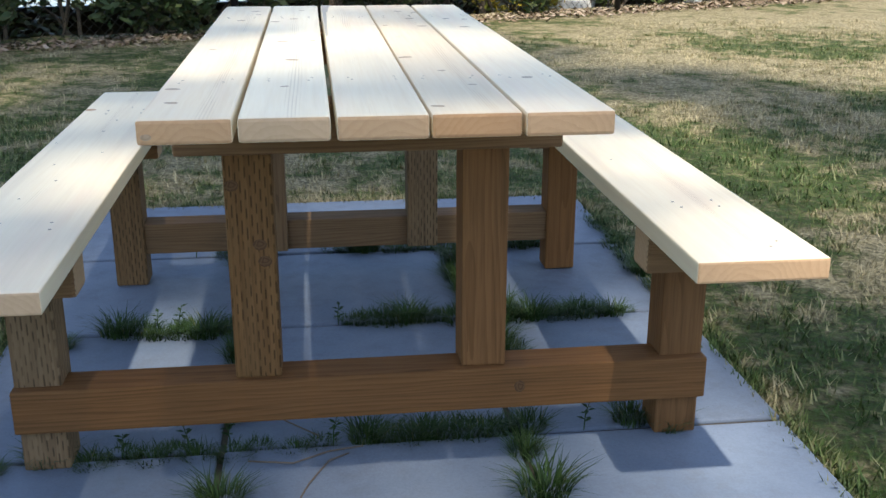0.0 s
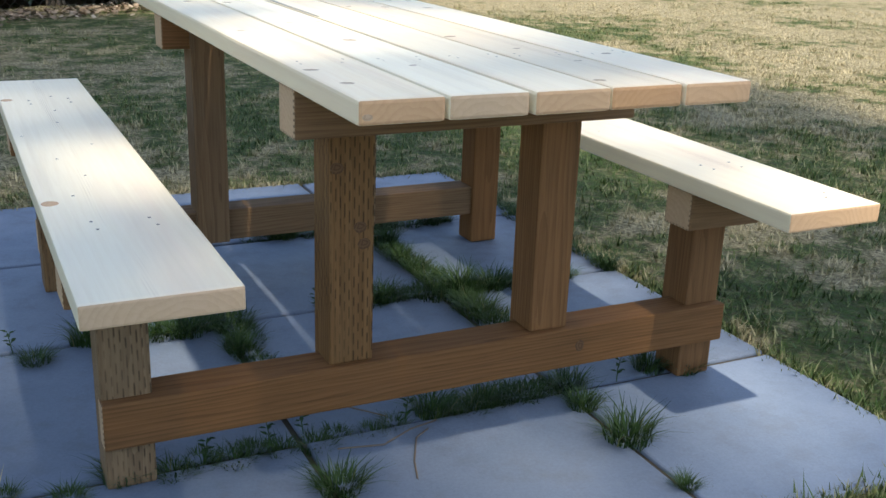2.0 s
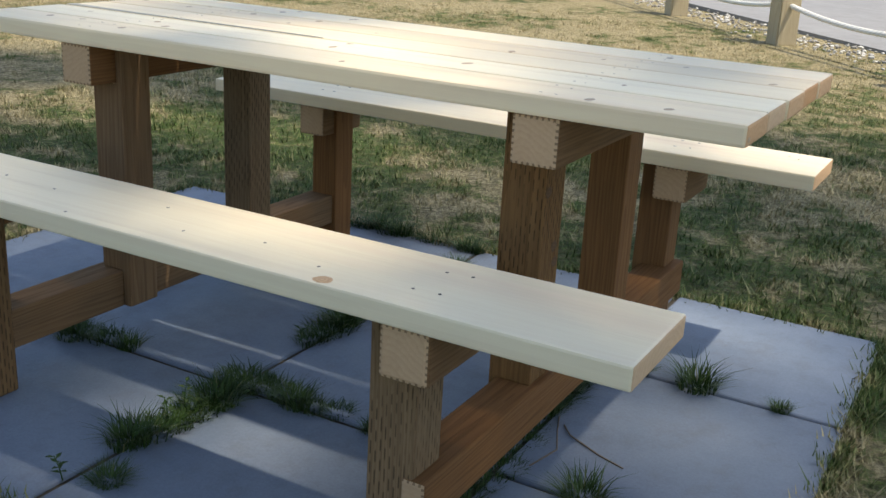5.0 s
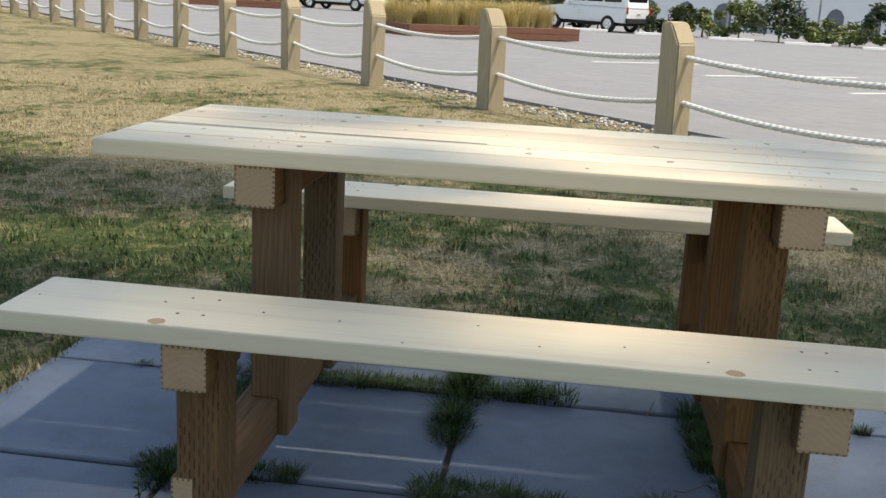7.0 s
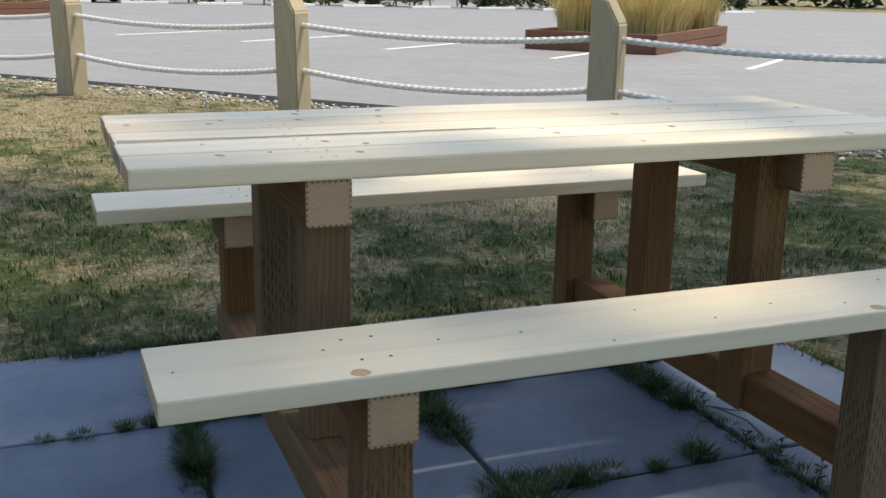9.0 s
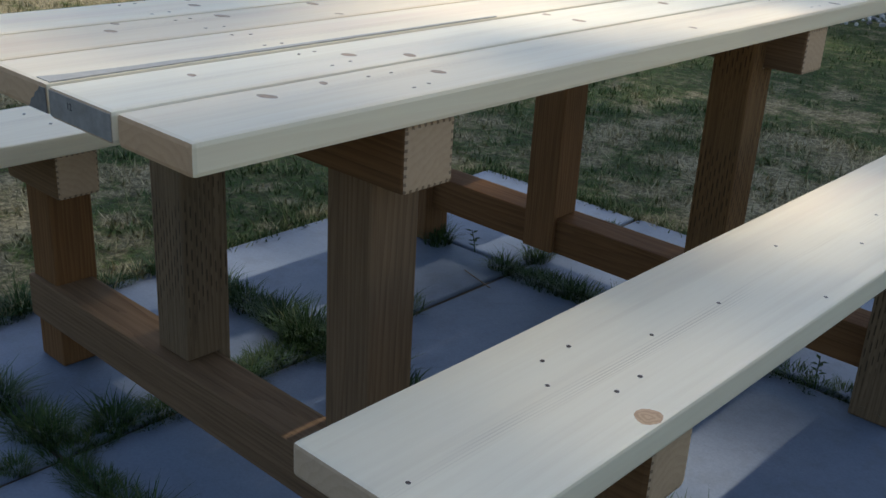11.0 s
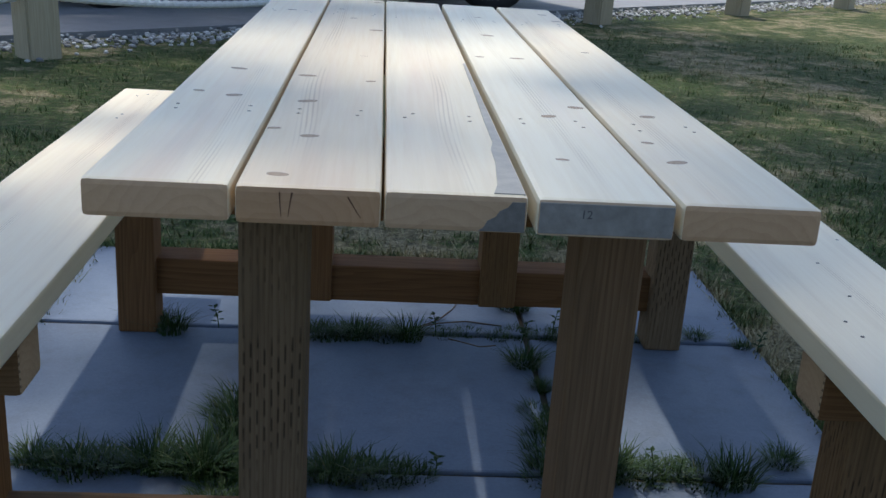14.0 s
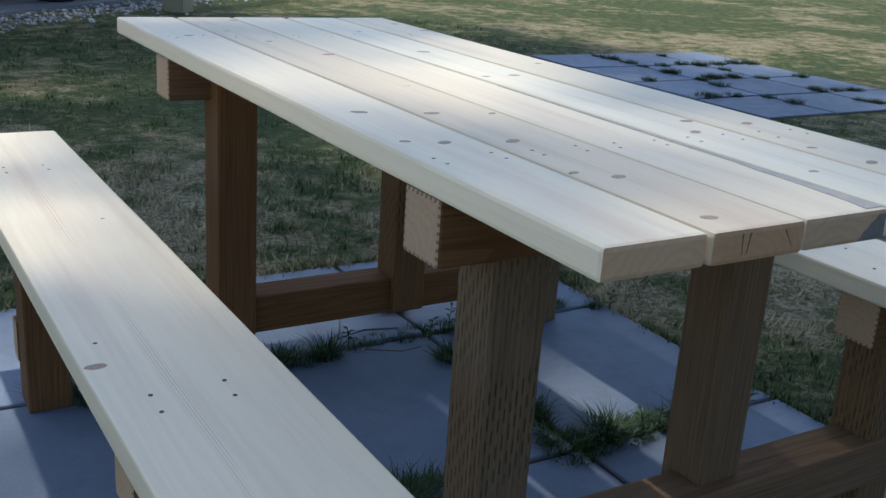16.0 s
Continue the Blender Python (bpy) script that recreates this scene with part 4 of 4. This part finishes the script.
H_LINK = 1.5
POLE = mesh_of(tube(0.032, 0.032, H_LINK + 0.15, 12, (0, 0, (H_LINK - 0.08) / 2 + 0.02), bevel=0.008), "pole", M_BLACK, smooth=True)
for u in link_u:
    p = bank_pt(u)
    part("pole", POLE, None, link_fence, at=pose(p.x, p.y, 0))
bend = math.degrees(math.atan2(B_DIR.y, B_DIR.x))
mid = bank_pt((link_u[0] + link_u[-1]) / 2)
part("top_rail", tube(0.02, 0.02, link_u[-1] - link_u[0], 10, axis="X"), M_BLACK, link_fence, at=pose(mid.x, mid.y, H_LINK, 0, 0, bend))


def wire_net():
    verts, faces = [], []
    length = link_u[-1] - link_u[0]
    step, w = 0.085, 0.0016
    n = int((length + H_LINK) / step)
    for sgn in (1, -1):
        for i in range(n):
            a = link_u[0] + i * step - (H_LINK if sgn > 0 else 0)
            pts = []
            for z in (0.03, H_LINK):
                u = a + sgn * z + (0 if sgn > 0 else 0)
                pts.append((u, z))
            (u0, z0), (u1, z1) = pts
            if min(u0, u1) < link_u[0] - 1.6 or max(u0, u1) > link_u[-1] + 1.6:
                continue
            p, q = bank_pt(u0, 0.003 * sgn), bank_pt(u1, 0.003 * sgn)
            k = len(verts)
            for c, z in ((p, z0), (q, z1)):
                verts += [(c.x - w, c.y, z - w), (c.x + w, c.y, z - w), (c.x, c.y - w * 0.6, z + w * 1.2)]
            faces += [(k, k + 1, k + 4, k + 3), (k + 1, k + 2, k + 5, k + 4), (k + 2, k, k + 3, k + 5)]
    me = bpy.data.meshes.new("wire_mesh")
    me.from_pydata(verts, [], faces)
    me.materials.append(M_BLACK)
    return me


part("wire_mesh", wire_net(), None, link_fence, "black diamond wire mesh")["kind"] = "stuff"


def bush(name, mat, u, d, w, h, per, leaf, label, seed):
    r = random.Random(seed)
    p = bank_pt(u, d)
    gz = ground_z(p.x, p.y)
    ob = thing(name, label, name.replace("_", " "), pose(p.x, p.y, gz))
    clumps = []
    for _ in range(16):
        a, q = r.uniform(0, 6.283), math.sqrt(r.random())
        z = h * r.uniform(0.12, 0.95)
        k = w * 0.5 * q * (1.05 - 0.5 * z / h)
        s = r.uniform(0.18, 0.34) * min(w, h)
        clumps.append((k * math.cos(a), k * math.sin(a), z, s, s, s * 0.8))
    part("foliage", leaf_cloud("foliage", mat, clumps, per, leaf, seed), None, ob)
    for k in range(4):
        c = clumps[k]
        part("stem", limb([(0.05 * k - 0.1, 0, -0.05), (c[0] * 0.5, c[1] * 0.5, c[2] * 0.6), c[:3]], [0.02, 0.014, 0.006], 5), M_BARK, ob)
    return ob


k = 0
u = -7.4
while u < 3.4:
    bush("ivy_bush", M_IVY, u, 0.75 + 0.2 * math.sin(u * 3), 1.35, 1.75, 190, 0.055, "dense dark green ivy bush behind the black fence", 100 + k)
    u += 0.62
    k += 1
bush("flowering_bush", leaf_material("yellow_green_leaf", (0.10, 0.15, 0.02), (0.30, 0.26, 0.03), (0.55, 0.38, 0.03)), 3.55, 0.8, 0.9, 1.2, 150, 0.05,
     "bush with yellow-orange flowers behind the black fence", 170)
u = 4.9
while u < 21:
    r0 = random.Random(int(u * 10))
    bush("bank_shrub", M_SHRUB, u, 0.9 + r0.uniform(-0.2, 0.5), r0.uniform(0.9, 1.5), r0.uniform(0.55, 1.05), 110, 0.05, "olive green shrub on the bank behind the fence", int(u * 37))
    u += r0.uniform(0.75, 1.15)


def rock(x, y, z, s, seed, label):
    bm = bmesh.new()
    bmesh.ops.create_icosphere(bm, subdivisions=3, radius=1)
    for v in bm.verts:
        q = noise.noise(v.co * 1.3 + Vector((seed, 0, 0)))
        v.co *= 1 + 0.35 * q
        v.co.x, v.co.y, v.co.z = v.co.x * s[0], v.co.y * s[1], v.co.z * s[2]
    ob = new("boulder", mesh_of(bm, "boulder", M_ROCK))
    ob.matrix_basis = pose(x, y, z, 0, 0, seed * 40)
    return tagged(ob, label, "rock", "rocks on the bank")


for u, d, s in ((4.15, 1.1, 0.55), (5.9, 0.5, 0.14), (8.3, 0.6, 0.16), (9.75, 0.5, 0.16), (10.6, 1.0, 0.25), (7.6, 0.5, 0.12), (11.8, 0.6, 0.15)):
    p = bank_pt(u, d)
    rock(p.x, p.y, ground_z(p.x, p.y) + s * 0.35, (s, s * 0.8, s * 0.9), u, "pale grey boulder on the bank behind the fence")


# strip of dry leaf litter along the foot of the fence
def litter():
    r = np.random.RandomState(17)
    v, f = [], []
    for i in range(8000):
        u, d = r.uniform(-8, 14), r.normal(-0.05, 0.17)
        p = bank_pt(u, d)
        s, a = r.uniform(0.015, 0.04), r.uniform(0, 6.28)
        c, n = np.array([p.x, p.y, r.uniform(0.0, 0.03)]), len(v)
        e1, e2 = np.array([math.cos(a), math.sin(a), r.uniform(-0.5, 0.5)]) * s, np.array([-math.sin(a), math.cos(a), r.uniform(-0.5, 0.5)]) * s * 0.6
        v += [(c - e1).tolist(), (c + e2).tolist(), (c + e1).tolist(), (c - e2).tolist()]
        f.append((n, n + 1, n + 2, n + 3))
    me = bpy.data.meshes.new("leaf_litter")
    me.from_pydata(v, [], f)
    me.materials.append(leaf_material("dry_leaf", (0.10, 0.07, 0.045), (0.24, 0.17, 0.11), (0.42, 0.34, 0.25)))
    tagged(new("leaf_litter", me), "dry brown leaf litter along the fence", "leaf litter", kind="stuff")


litter()


# ---- vehicles ----
def extruded(profile, y0, y1, bevel=0.04, seg=2):
    bm = bmesh.new()
    f = bm.faces.new([bm.verts.new((x, y0, z)) for x, z in profile])
    ext = bmesh.ops.extrude_face_region(bm, geom=[f])["geom"]
    bmesh.ops.translate(bm, vec=(0, y1 - y0, 0), verts=[v for v in ext if isinstance(v, bmesh.types.BMVert)])
    bmesh.ops.recalc_face_normals(bm, faces=bm.faces)
    if bevel:
        bmesh.ops.bevel(bm, geom=bm.edges[:], offset=bevel, segments=seg, affect="EDGES")
    return bm


def tyre_mesh(r, w):
    bm = bmesh.new()
    prof = [(r * 0.62, -w * 0.46), (r * 0.80, -w * 0.5), (r * 0.95, -w * 0.46), (r, -w * 0.3), (r, w * 0.3), (r * 0.95, w * 0.46), (r * 0.80, w * 0.5), (r * 0.62, w * 0.46)]
    n, rings = 40, []
    for i in range(n):
        a = 2 * math.pi * i / n
        rings.append([bm.verts.new((q * math.cos(a), y, q * math.sin(a))) for q, y in prof])
    for i in range(n):
        p, q = rings[i], rings[(i + 1) % n]
        for k in range(len(prof)):
            m = (k + 1) % len(prof)
            bm.faces.new((p[k], p[m], q[m], q[k]))
    bmesh.ops.recalc_face_normals(bm, faces=bm.faces)
    return mesh_of(bm, "tyre", M_TYRE, smooth=True)


def rim_mesh(r, w, spokes=6):
    bm = tube(r * 0.64, r * 0.64, w * 0.5, 32, (0, 0, 0), "Y", 0.01)
    for i in range(spokes):
        a = 360 * i / spokes
        bm = merge(bm, moved(box(r * 0.17, 0.05, r * 0.46, 0.012, 2, (0, 0, r * 0.36)), pose(0, w * 0.30, 0, 0, a, 0)))
        bm = merge(bm, moved(tube(r * 0.03, r * 0.03, 0.03, 8, axis="Y"), pose(0, w * 0.36, 0, 0, a + 180 / spokes, 0) @ Matrix.Translation((0, 0, r * 0.16))))
    bm = merge(bm, tube(r * 0.13, r * 0.10, 0.07, 16, (0, w * 0.36, 0), "Y", 0.008))
    ring = bmesh.new()
    n = 32
    rows = [[ring.verts.new((q * r * math.cos(2 * math.pi * i / n), y, q * r * math.sin(2 * math.pi * i / n))) for q, y in ((0.58, w * 0.30), (0.64, w * 0.42), (0.67, w * 0.42))] for i in range(n)]
    for i in range(n):
        p, q = rows[i], rows[(i + 1) % n]
        for k in range(2):
            ring.faces.new((p[k], p[k + 1], q[k + 1], q[k]))
    bm = merge(bm, ring)
    return mesh_of(bm, "rim", M_CHROME)


def add_wheels(car, xs, half, r, w):
    tyre, rim = tyre_mesh(r, w), rim_mesh(r, w)
    for x in xs:
        for sgn in (1, -1):
            wheel = part("wheel", tyre, None, car, "black tyre on a silver alloy rim", pose(x, sgn * (half - w * 0.42), r, 0, 0, 0 if sgn > 0 else 180))
            wheel.name = "wheel"
            part("rim", rim, None, wheel, "silver six-spoke alloy rim")


def pickup(m):
    car = thing("pickup_truck", "black pickup truck with chrome wheels parked beside the rope fence", "pickup truck", m)
    part("body", extruded([(-2.75, 0.52), (-2.85, 0.75), (-2.78, 1.10), (-1.35, 1.22), (1.0, 1.26), (2.85, 1.26), (2.88, 0.58), (2.45, 0.52)], -0.93, 0.93, 0.05), M_TRUCK, car)
    part("cab", extruded([(-1.35, 1.2), (-0.62, 1.86), (0.75, 1.90), (0.98, 1.24)], -0.80, 0.80, 0.07), M_TRUCK, car)
    for sgn in (1, -1):
        part("side_window", extruded([(-1.02, 1.30), (-0.50, 1.78), (0.66, 1.81), (0.80, 1.30)], sgn * 0.805 - 0.01, sgn * 0.805 + 0.01, 0.004, 1), M_GLASS, car, "dark tinted window")
        board = part("running_board", box(1.75, 0.16, 0.06, 0.02, 2, (-0.15, sgn * 0.97, 0.46)), M_BLACK, car, "black running board")
        for x in (-0.7, 0.4):
            part("bracket", box(0.05, 0.2, 0.12, 0.01, 1, (x, sgn * 0.88, 0.50)), M_BLACK, board)
        part("tail_lamp", box(0.05, 0.14, 0.34, 0.015, 2, (2.87, sgn * 0.82, 0.95)), M_RED, car, "red tail lamp")
        part("headlamp", box(0.06, 0.34, 0.2, 0.02, 2, (-2.82, sgn * 0.68, 0.92)), M_GLASS, car)
        for x in (-1.83, 1.83):
            arch = bmesh.new()
            n = 16
            a = [[arch.verts.new((x + q * math.cos(math.pi * i / n), sgn * y, 0.42 + q * math.sin(math.pi * i / n))) for q, y in ((0.44, 0.92), (0.44, 0.955), (0.53, 0.955), (0.53, 0.92))] for i in range(n + 1)]
            for i in range(n):
                for k in range(4):
                    arch.faces.new((a[i][k], a[i][(k + 1) % 4], a[i + 1][(k + 1) % 4], a[i + 1][k]))
            bmesh.ops.recalc_face_normals(arch, faces=arch.faces)
            part("wheel_arch", arch, M_BLACK, car)
    part("underbody", box(5.0, 1.4, 0.22, 0.04, 1, (0, 0, 0.44)), M_TYRE, car)
    part("rear_bumper", box(0.16, 1.8, 0.2, 0.04, 2, (2.98, 0, 0.60)), M_CHROME, car, "chrome rear bumper")
    part("front_bumper", box(0.16, 1.84, 0.26, 0.05, 2, (-2.90, 0, 0.60)), M_CHROME, car)
    hitch = part("tow_hitch", box(0.42, 0.06, 0.06, 0.008, 1, (3.18, 0, 0.44)), M_BLACK, car, "black tow hitch with a ball")
    part("ball", merge(tube(0.018, 0.018, 0.07, 10, (3.34, 0, 0.50)), tube(0.03, 0.02, 0.05, 12, (3.34, 0, 0.55), bevel=0.01)), M_CHROME, hitch)
    add_wheels(car, (-1.83, 1.83), 0.97, 0.41, 0.27)
    return car


th = 24.4
rear, front = Vector((2.72, -5.97)), Vector((-0.70, -7.52))
midp = (rear + front) / 2
side = Vector((-math.sin(radians(th)), math.cos(radians(th))))
c = midp - side * 0.93
pickup(pose(c.x, c.y, lot_z(c.x, c.y), 0, 0, th))


def wagon(m, paint, label, name, tall=1.85, length=4.9, van=False):
    """A far car: nose along local +X."""
    car = thing(name, label, "van" if van else "car", m)
    h, s = tall, length / 2
    nose = s - (0.7 if van else 1.25)
    part("body", extruded([(-s, 0.42), (-s, 1.02), (nose, 1.08), (s - 0.05, 0.92), (s, 0.45)], -0.93, 0.93, 0.06), paint, car)
    part("cabin", extruded([(-s + 0.02, 1.0), (-s + 0.16, h), (nose - 0.75, h), (nose, 1.05)], -0.84, 0.84, 0.07), paint, car)
    part("rear_window", box(0.03, 1.36, h * 0.22, 0.01, 1, (-s + 0.085, 0, h * 0.80)), M_GLASS, car, "dark tinted rear window")
    part("windscreen", moved(box(0.03, 1.4, 0.62, 0.01, 1), pose(nose - 0.36, 0, h * 0.79, 0, -42, 0)), M_GLASS, car)
    for sgn in (1, -1):
        for x0, x1 in ((-s + 0.35, -s + 1.25), (-s + 1.35, -s + 2.2), (-s + 2.3, nose - 0.55)):
            if van and x1 < 0.4:
                continue
            part("side_window", box(max(0.3, x1 - x0), 0.02, h * 0.20, 0.01, 1, ((x0 + x1) / 2, sgn * 0.842, h * 0.79)), M_GLASS, car, "dark tinted window")
        part("tail_lamp", box(0.05, 0.12, 0.3, 0.02, 1, (-s - 0.005, sgn * 0.84, 0.95)), M_RED, car, "red tail lamp")
        part("mirror", box(0.10, 0.2, 0.14, 0.03, 2, (nose - 0.5, sgn * 0.97, 1.15)), paint, car)
    part("rear_bumper", box(0.12, 1.82, 0.22, 0.04, 2, (-s - 0.03, 0, 0.52)), M_TYRE if not van else M_WHITEPAINT, car)
    part("number_plate", box(0.01, 0.32, 0.13, 0.002, 1, (-s - 0.012, 0, 0.80)), M_WHITEPAINT, car)
    part("plate_bar", box(0.006, 0.22, 0.045, 0.001, 1, (-s - 0.02, 0, 0.80)), M_INK, car)
    part("underbody", box(length * 0.8, 1.4, 0.2, 0.03, 1, (0, 0, 0.38)), M_TYRE, car)
    add_wheels(car, (-s + 0.95, s - 0.95), 0.94, 0.36, 0.23)
    return car


def on_lot(x, y, turn):
    return pose(x, y, lot_z(x, y), 0, 0, turn)


wagon(on_lot(46.0, 0.2, 52), M_WHITECAR, "white estate car with dark windows parked by a planter", "estate_car")
wagon(on_lot(58.0, 14.5, 70), M_WHITECAR, "white panel van parked at the far side of the lot", "panel_van", 1.95, 5.0, True)
wagon(on_lot(60.0, 18.6, 75), M_DARKCAR, "dark blue car parked at the far side of the lot", "dark_car", 1.6, 4.4)
wagon(on_lot(58.0, 22.8, 80), M_DARKCAR, "dark blue car parked at the far side of the lot", "dark_car", 1.8, 4.7)


# ---- planters with ornamental grass ----
def planter(x, y, turn, length, depth, clumps, seed, tall=0.75):
    z = lot_z(x, y)
    ob = thing("planter_box", "low brown timber planter box in the parking lot", "planter", pose(x, y, z, 0, 0, turn))
    for k in range(2):
        for sgn in (1, -1):
            part("board", box(length, 0.07, 0.165, 0.01, 1, (0, sgn * depth / 2, 0.085 + 0.17 * k)), M_PLANTER, ob)
            part("board", box(0.07, depth - 0.075, 0.165, 0.01, 1, (sgn * (length / 2 - 0.035), 0, 0.085 + 0.17 * k)), M_PLANTER, ob)
    part("soil", box(length - 0.1, depth - 0.1, 0.26, 0.02, 1, (0, 0, 0.135)), M_SOIL, ob)
    r = random.Random(seed)
    for _ in range(clumps):
        g = new("ornamental_grass", r.choice(GOLD))
        px, py = r.uniform(-length / 2 + 0.3, length / 2 - 0.3), r.uniform(-depth / 2 + 0.25, depth / 2 - 0.25)
        g.matrix_basis = pose(x, y, z, 0, 0, turn) @ pose(px, py, 0.255, 0, 0, r.uniform(0, 360)) @ Matrix.Scale(r.uniform(0.8, 1.15) * tall / 0.75, 4)
        tagged(g, "golden dry ornamental grass clump in a planter", "ornamental grass", "grass clumps in the planters")


rng = random.Random(77)
GOLD = [blades_mesh("ornamental_grass", M_GOLD, 420, 0.24, 0.8, rng, 0.6, 0.012) for _ in range(3)]
planter(27.6, 3.6, -52, 5.6, 2.0, 40, 1)
planter(49.0, 18.0, -58, 5.0, 2.0, 16, 2, 0.9)
planter(14.7, -8.2, -50, 4.5, 2.2, 24, 3, 0.85)

# ---- far side of the lot ----
for k in range(11):
    x, y = 43.5 - 0.35 * k, 0.5 - 3.0 * k
    st = new("wheel_stop", mesh_of(extruded([(-0.09, 0), (-0.06, 0.12), (0.06, 0.12), (0.09, 0)], -0.95, 0.95, 0.015, 1), "wheel_stop", M_WHITEPAINT))
    st.matrix_basis = on_lot(x, y, 6)
    tagged(st, "white painted concrete wheel stop at the lot's edge", "wheel stop", "wheel stops")
for k in range(6):
    x, y = lot_pt(3 + 2.8 * k, 9.5)
    st = new("parking_line", mesh_of(box(4.2, 0.1, 0.006, 0, 1), "parking_line", M_WHITEPAINT))
    st.matrix_basis = pose(x, y, lot_z(x, y) + 0.003, 0, 0.6, math.degrees(math.atan2(LOTN.y, LOTN.x)))
    tagged(st, "worn white painted parking line", "parking line", "parking lines", "structure")


def far_shrub(x, y, w, h, seed):
    r = random.Random(seed)
    ob = thing("edge_shrub", "green shrub along the far edge of the lot", "shrub", on_lot(x, y, 0), "shrubs along the lot")
    cl = []
    for _ in range(12):
        a, q, z = r.uniform(0, 6.28), math.sqrt(r.random()), h * r.uniform(0.15, 0.9)
        s = h * r.uniform(0.2, 0.35)
        cl.append((w / 2 * q * math.cos(a), w / 2 * q * math.sin(a), z, s, s, s * 0.8))
    part("foliage", leaf_cloud("foliage", M_SHRUB if seed % 3 else M_IVY, cl, 170, 0.10, seed), None, ob)
    part("stem", limb([(0, 0, -0.05), (0.05, 0, h * 0.3), (0, 0.08, h * 0.7)], [0.05, 0.04, 0.02], 6), M_BARK, ob)


for k in range(22):
    r0 = random.Random(900 + k)
    far_shrub(46.5 - 0.18 * k + r0.uniform(-0.5, 0.8), 1.5 - 1.55 * k, r0.uniform(1.8, 3.0), r0.uniform(0.9, 2.3), 900 + k)
for k in range(8):
    x, y = 48.5 - 0.3 * k, -2.0 - 4.0 * k
    ob = new("yard_pole", mesh_of(tube(0.05, 0.05, 4.0, 10, (0, 0, 1.98), bevel=0.01), "yard_pole", M_STEEL, smooth=True))
    ob.matrix_basis = on_lot(x, y, 0)
    tagged(ob, "slim galvanised pole behind the shrubs", "pole", "poles behind the lot")

hall = thing("white_building", "low white building with arched openings beyond the lot", "building", pose(70, -24, -0.9, 0, 0, 4))
part("wall", box(0.4, 44, 2.9, 0.03, 1, (0, 0, 1.45)), M_WALLWHITE, hall)
part("roof", box(6.5, 44.6, 0.25, 0.05, 1, (3.0, 0, 3.02)), M_STEEL, hall)
# flat plates on the wall; their dark colour stands for the shade inside
for k in range(18):
    part("opening", extruded([(-0.55, 0.3), (-0.55, 1.7), (-0.35, 2.05), (0, 2.2), (0.35, 2.05), (0.55, 1.7), (0.55, 0.3)], -0.03, 0.03, 0.01, 1), M_WALLDARK, hall,
         at=pose(-0.21, -20.4 + 2.4 * k, 0, 0, 0, 90))


def far_woods():
    r = random.Random(40)
    cl = []
    for k in range(150):
        a = radians(r.uniform(-48, 42))
        d = r.uniform(84, 98)
        z = r.uniform(0.0, 9.0)
        s = r.uniform(1.6, 3.0)
        cl.append((d * math.cos(a), d * math.sin(a), z - 0.5, s, s, s))
    tagged(new("far_woods", leaf_cloud("far_woods", M_IVY, cl, 120, 0.55, 41)), "dark green woods far behind the lot", "woods", kind="stuff")


far_woods()

# ---- far end of the lawn ----
copy_thing(table, pose(23.5, 16.3, 0, 0, 0, 55))
bin_ob = thing("plastic_barrel", "blue plastic barrel by the end of the fence", "barrel", pose(16.5, 16.3, -0.02))
part("drum", tube(0.28, 0.28, 0.9, 24, (0, 0, 0.45), bevel=0.03), M_BLUE, bin_ob, smooth=False)
part("rim", tube(0.295, 0.295, 0.04, 24, (0, 0, 0.88), bevel=0.01), M_BLUE, bin_ob)
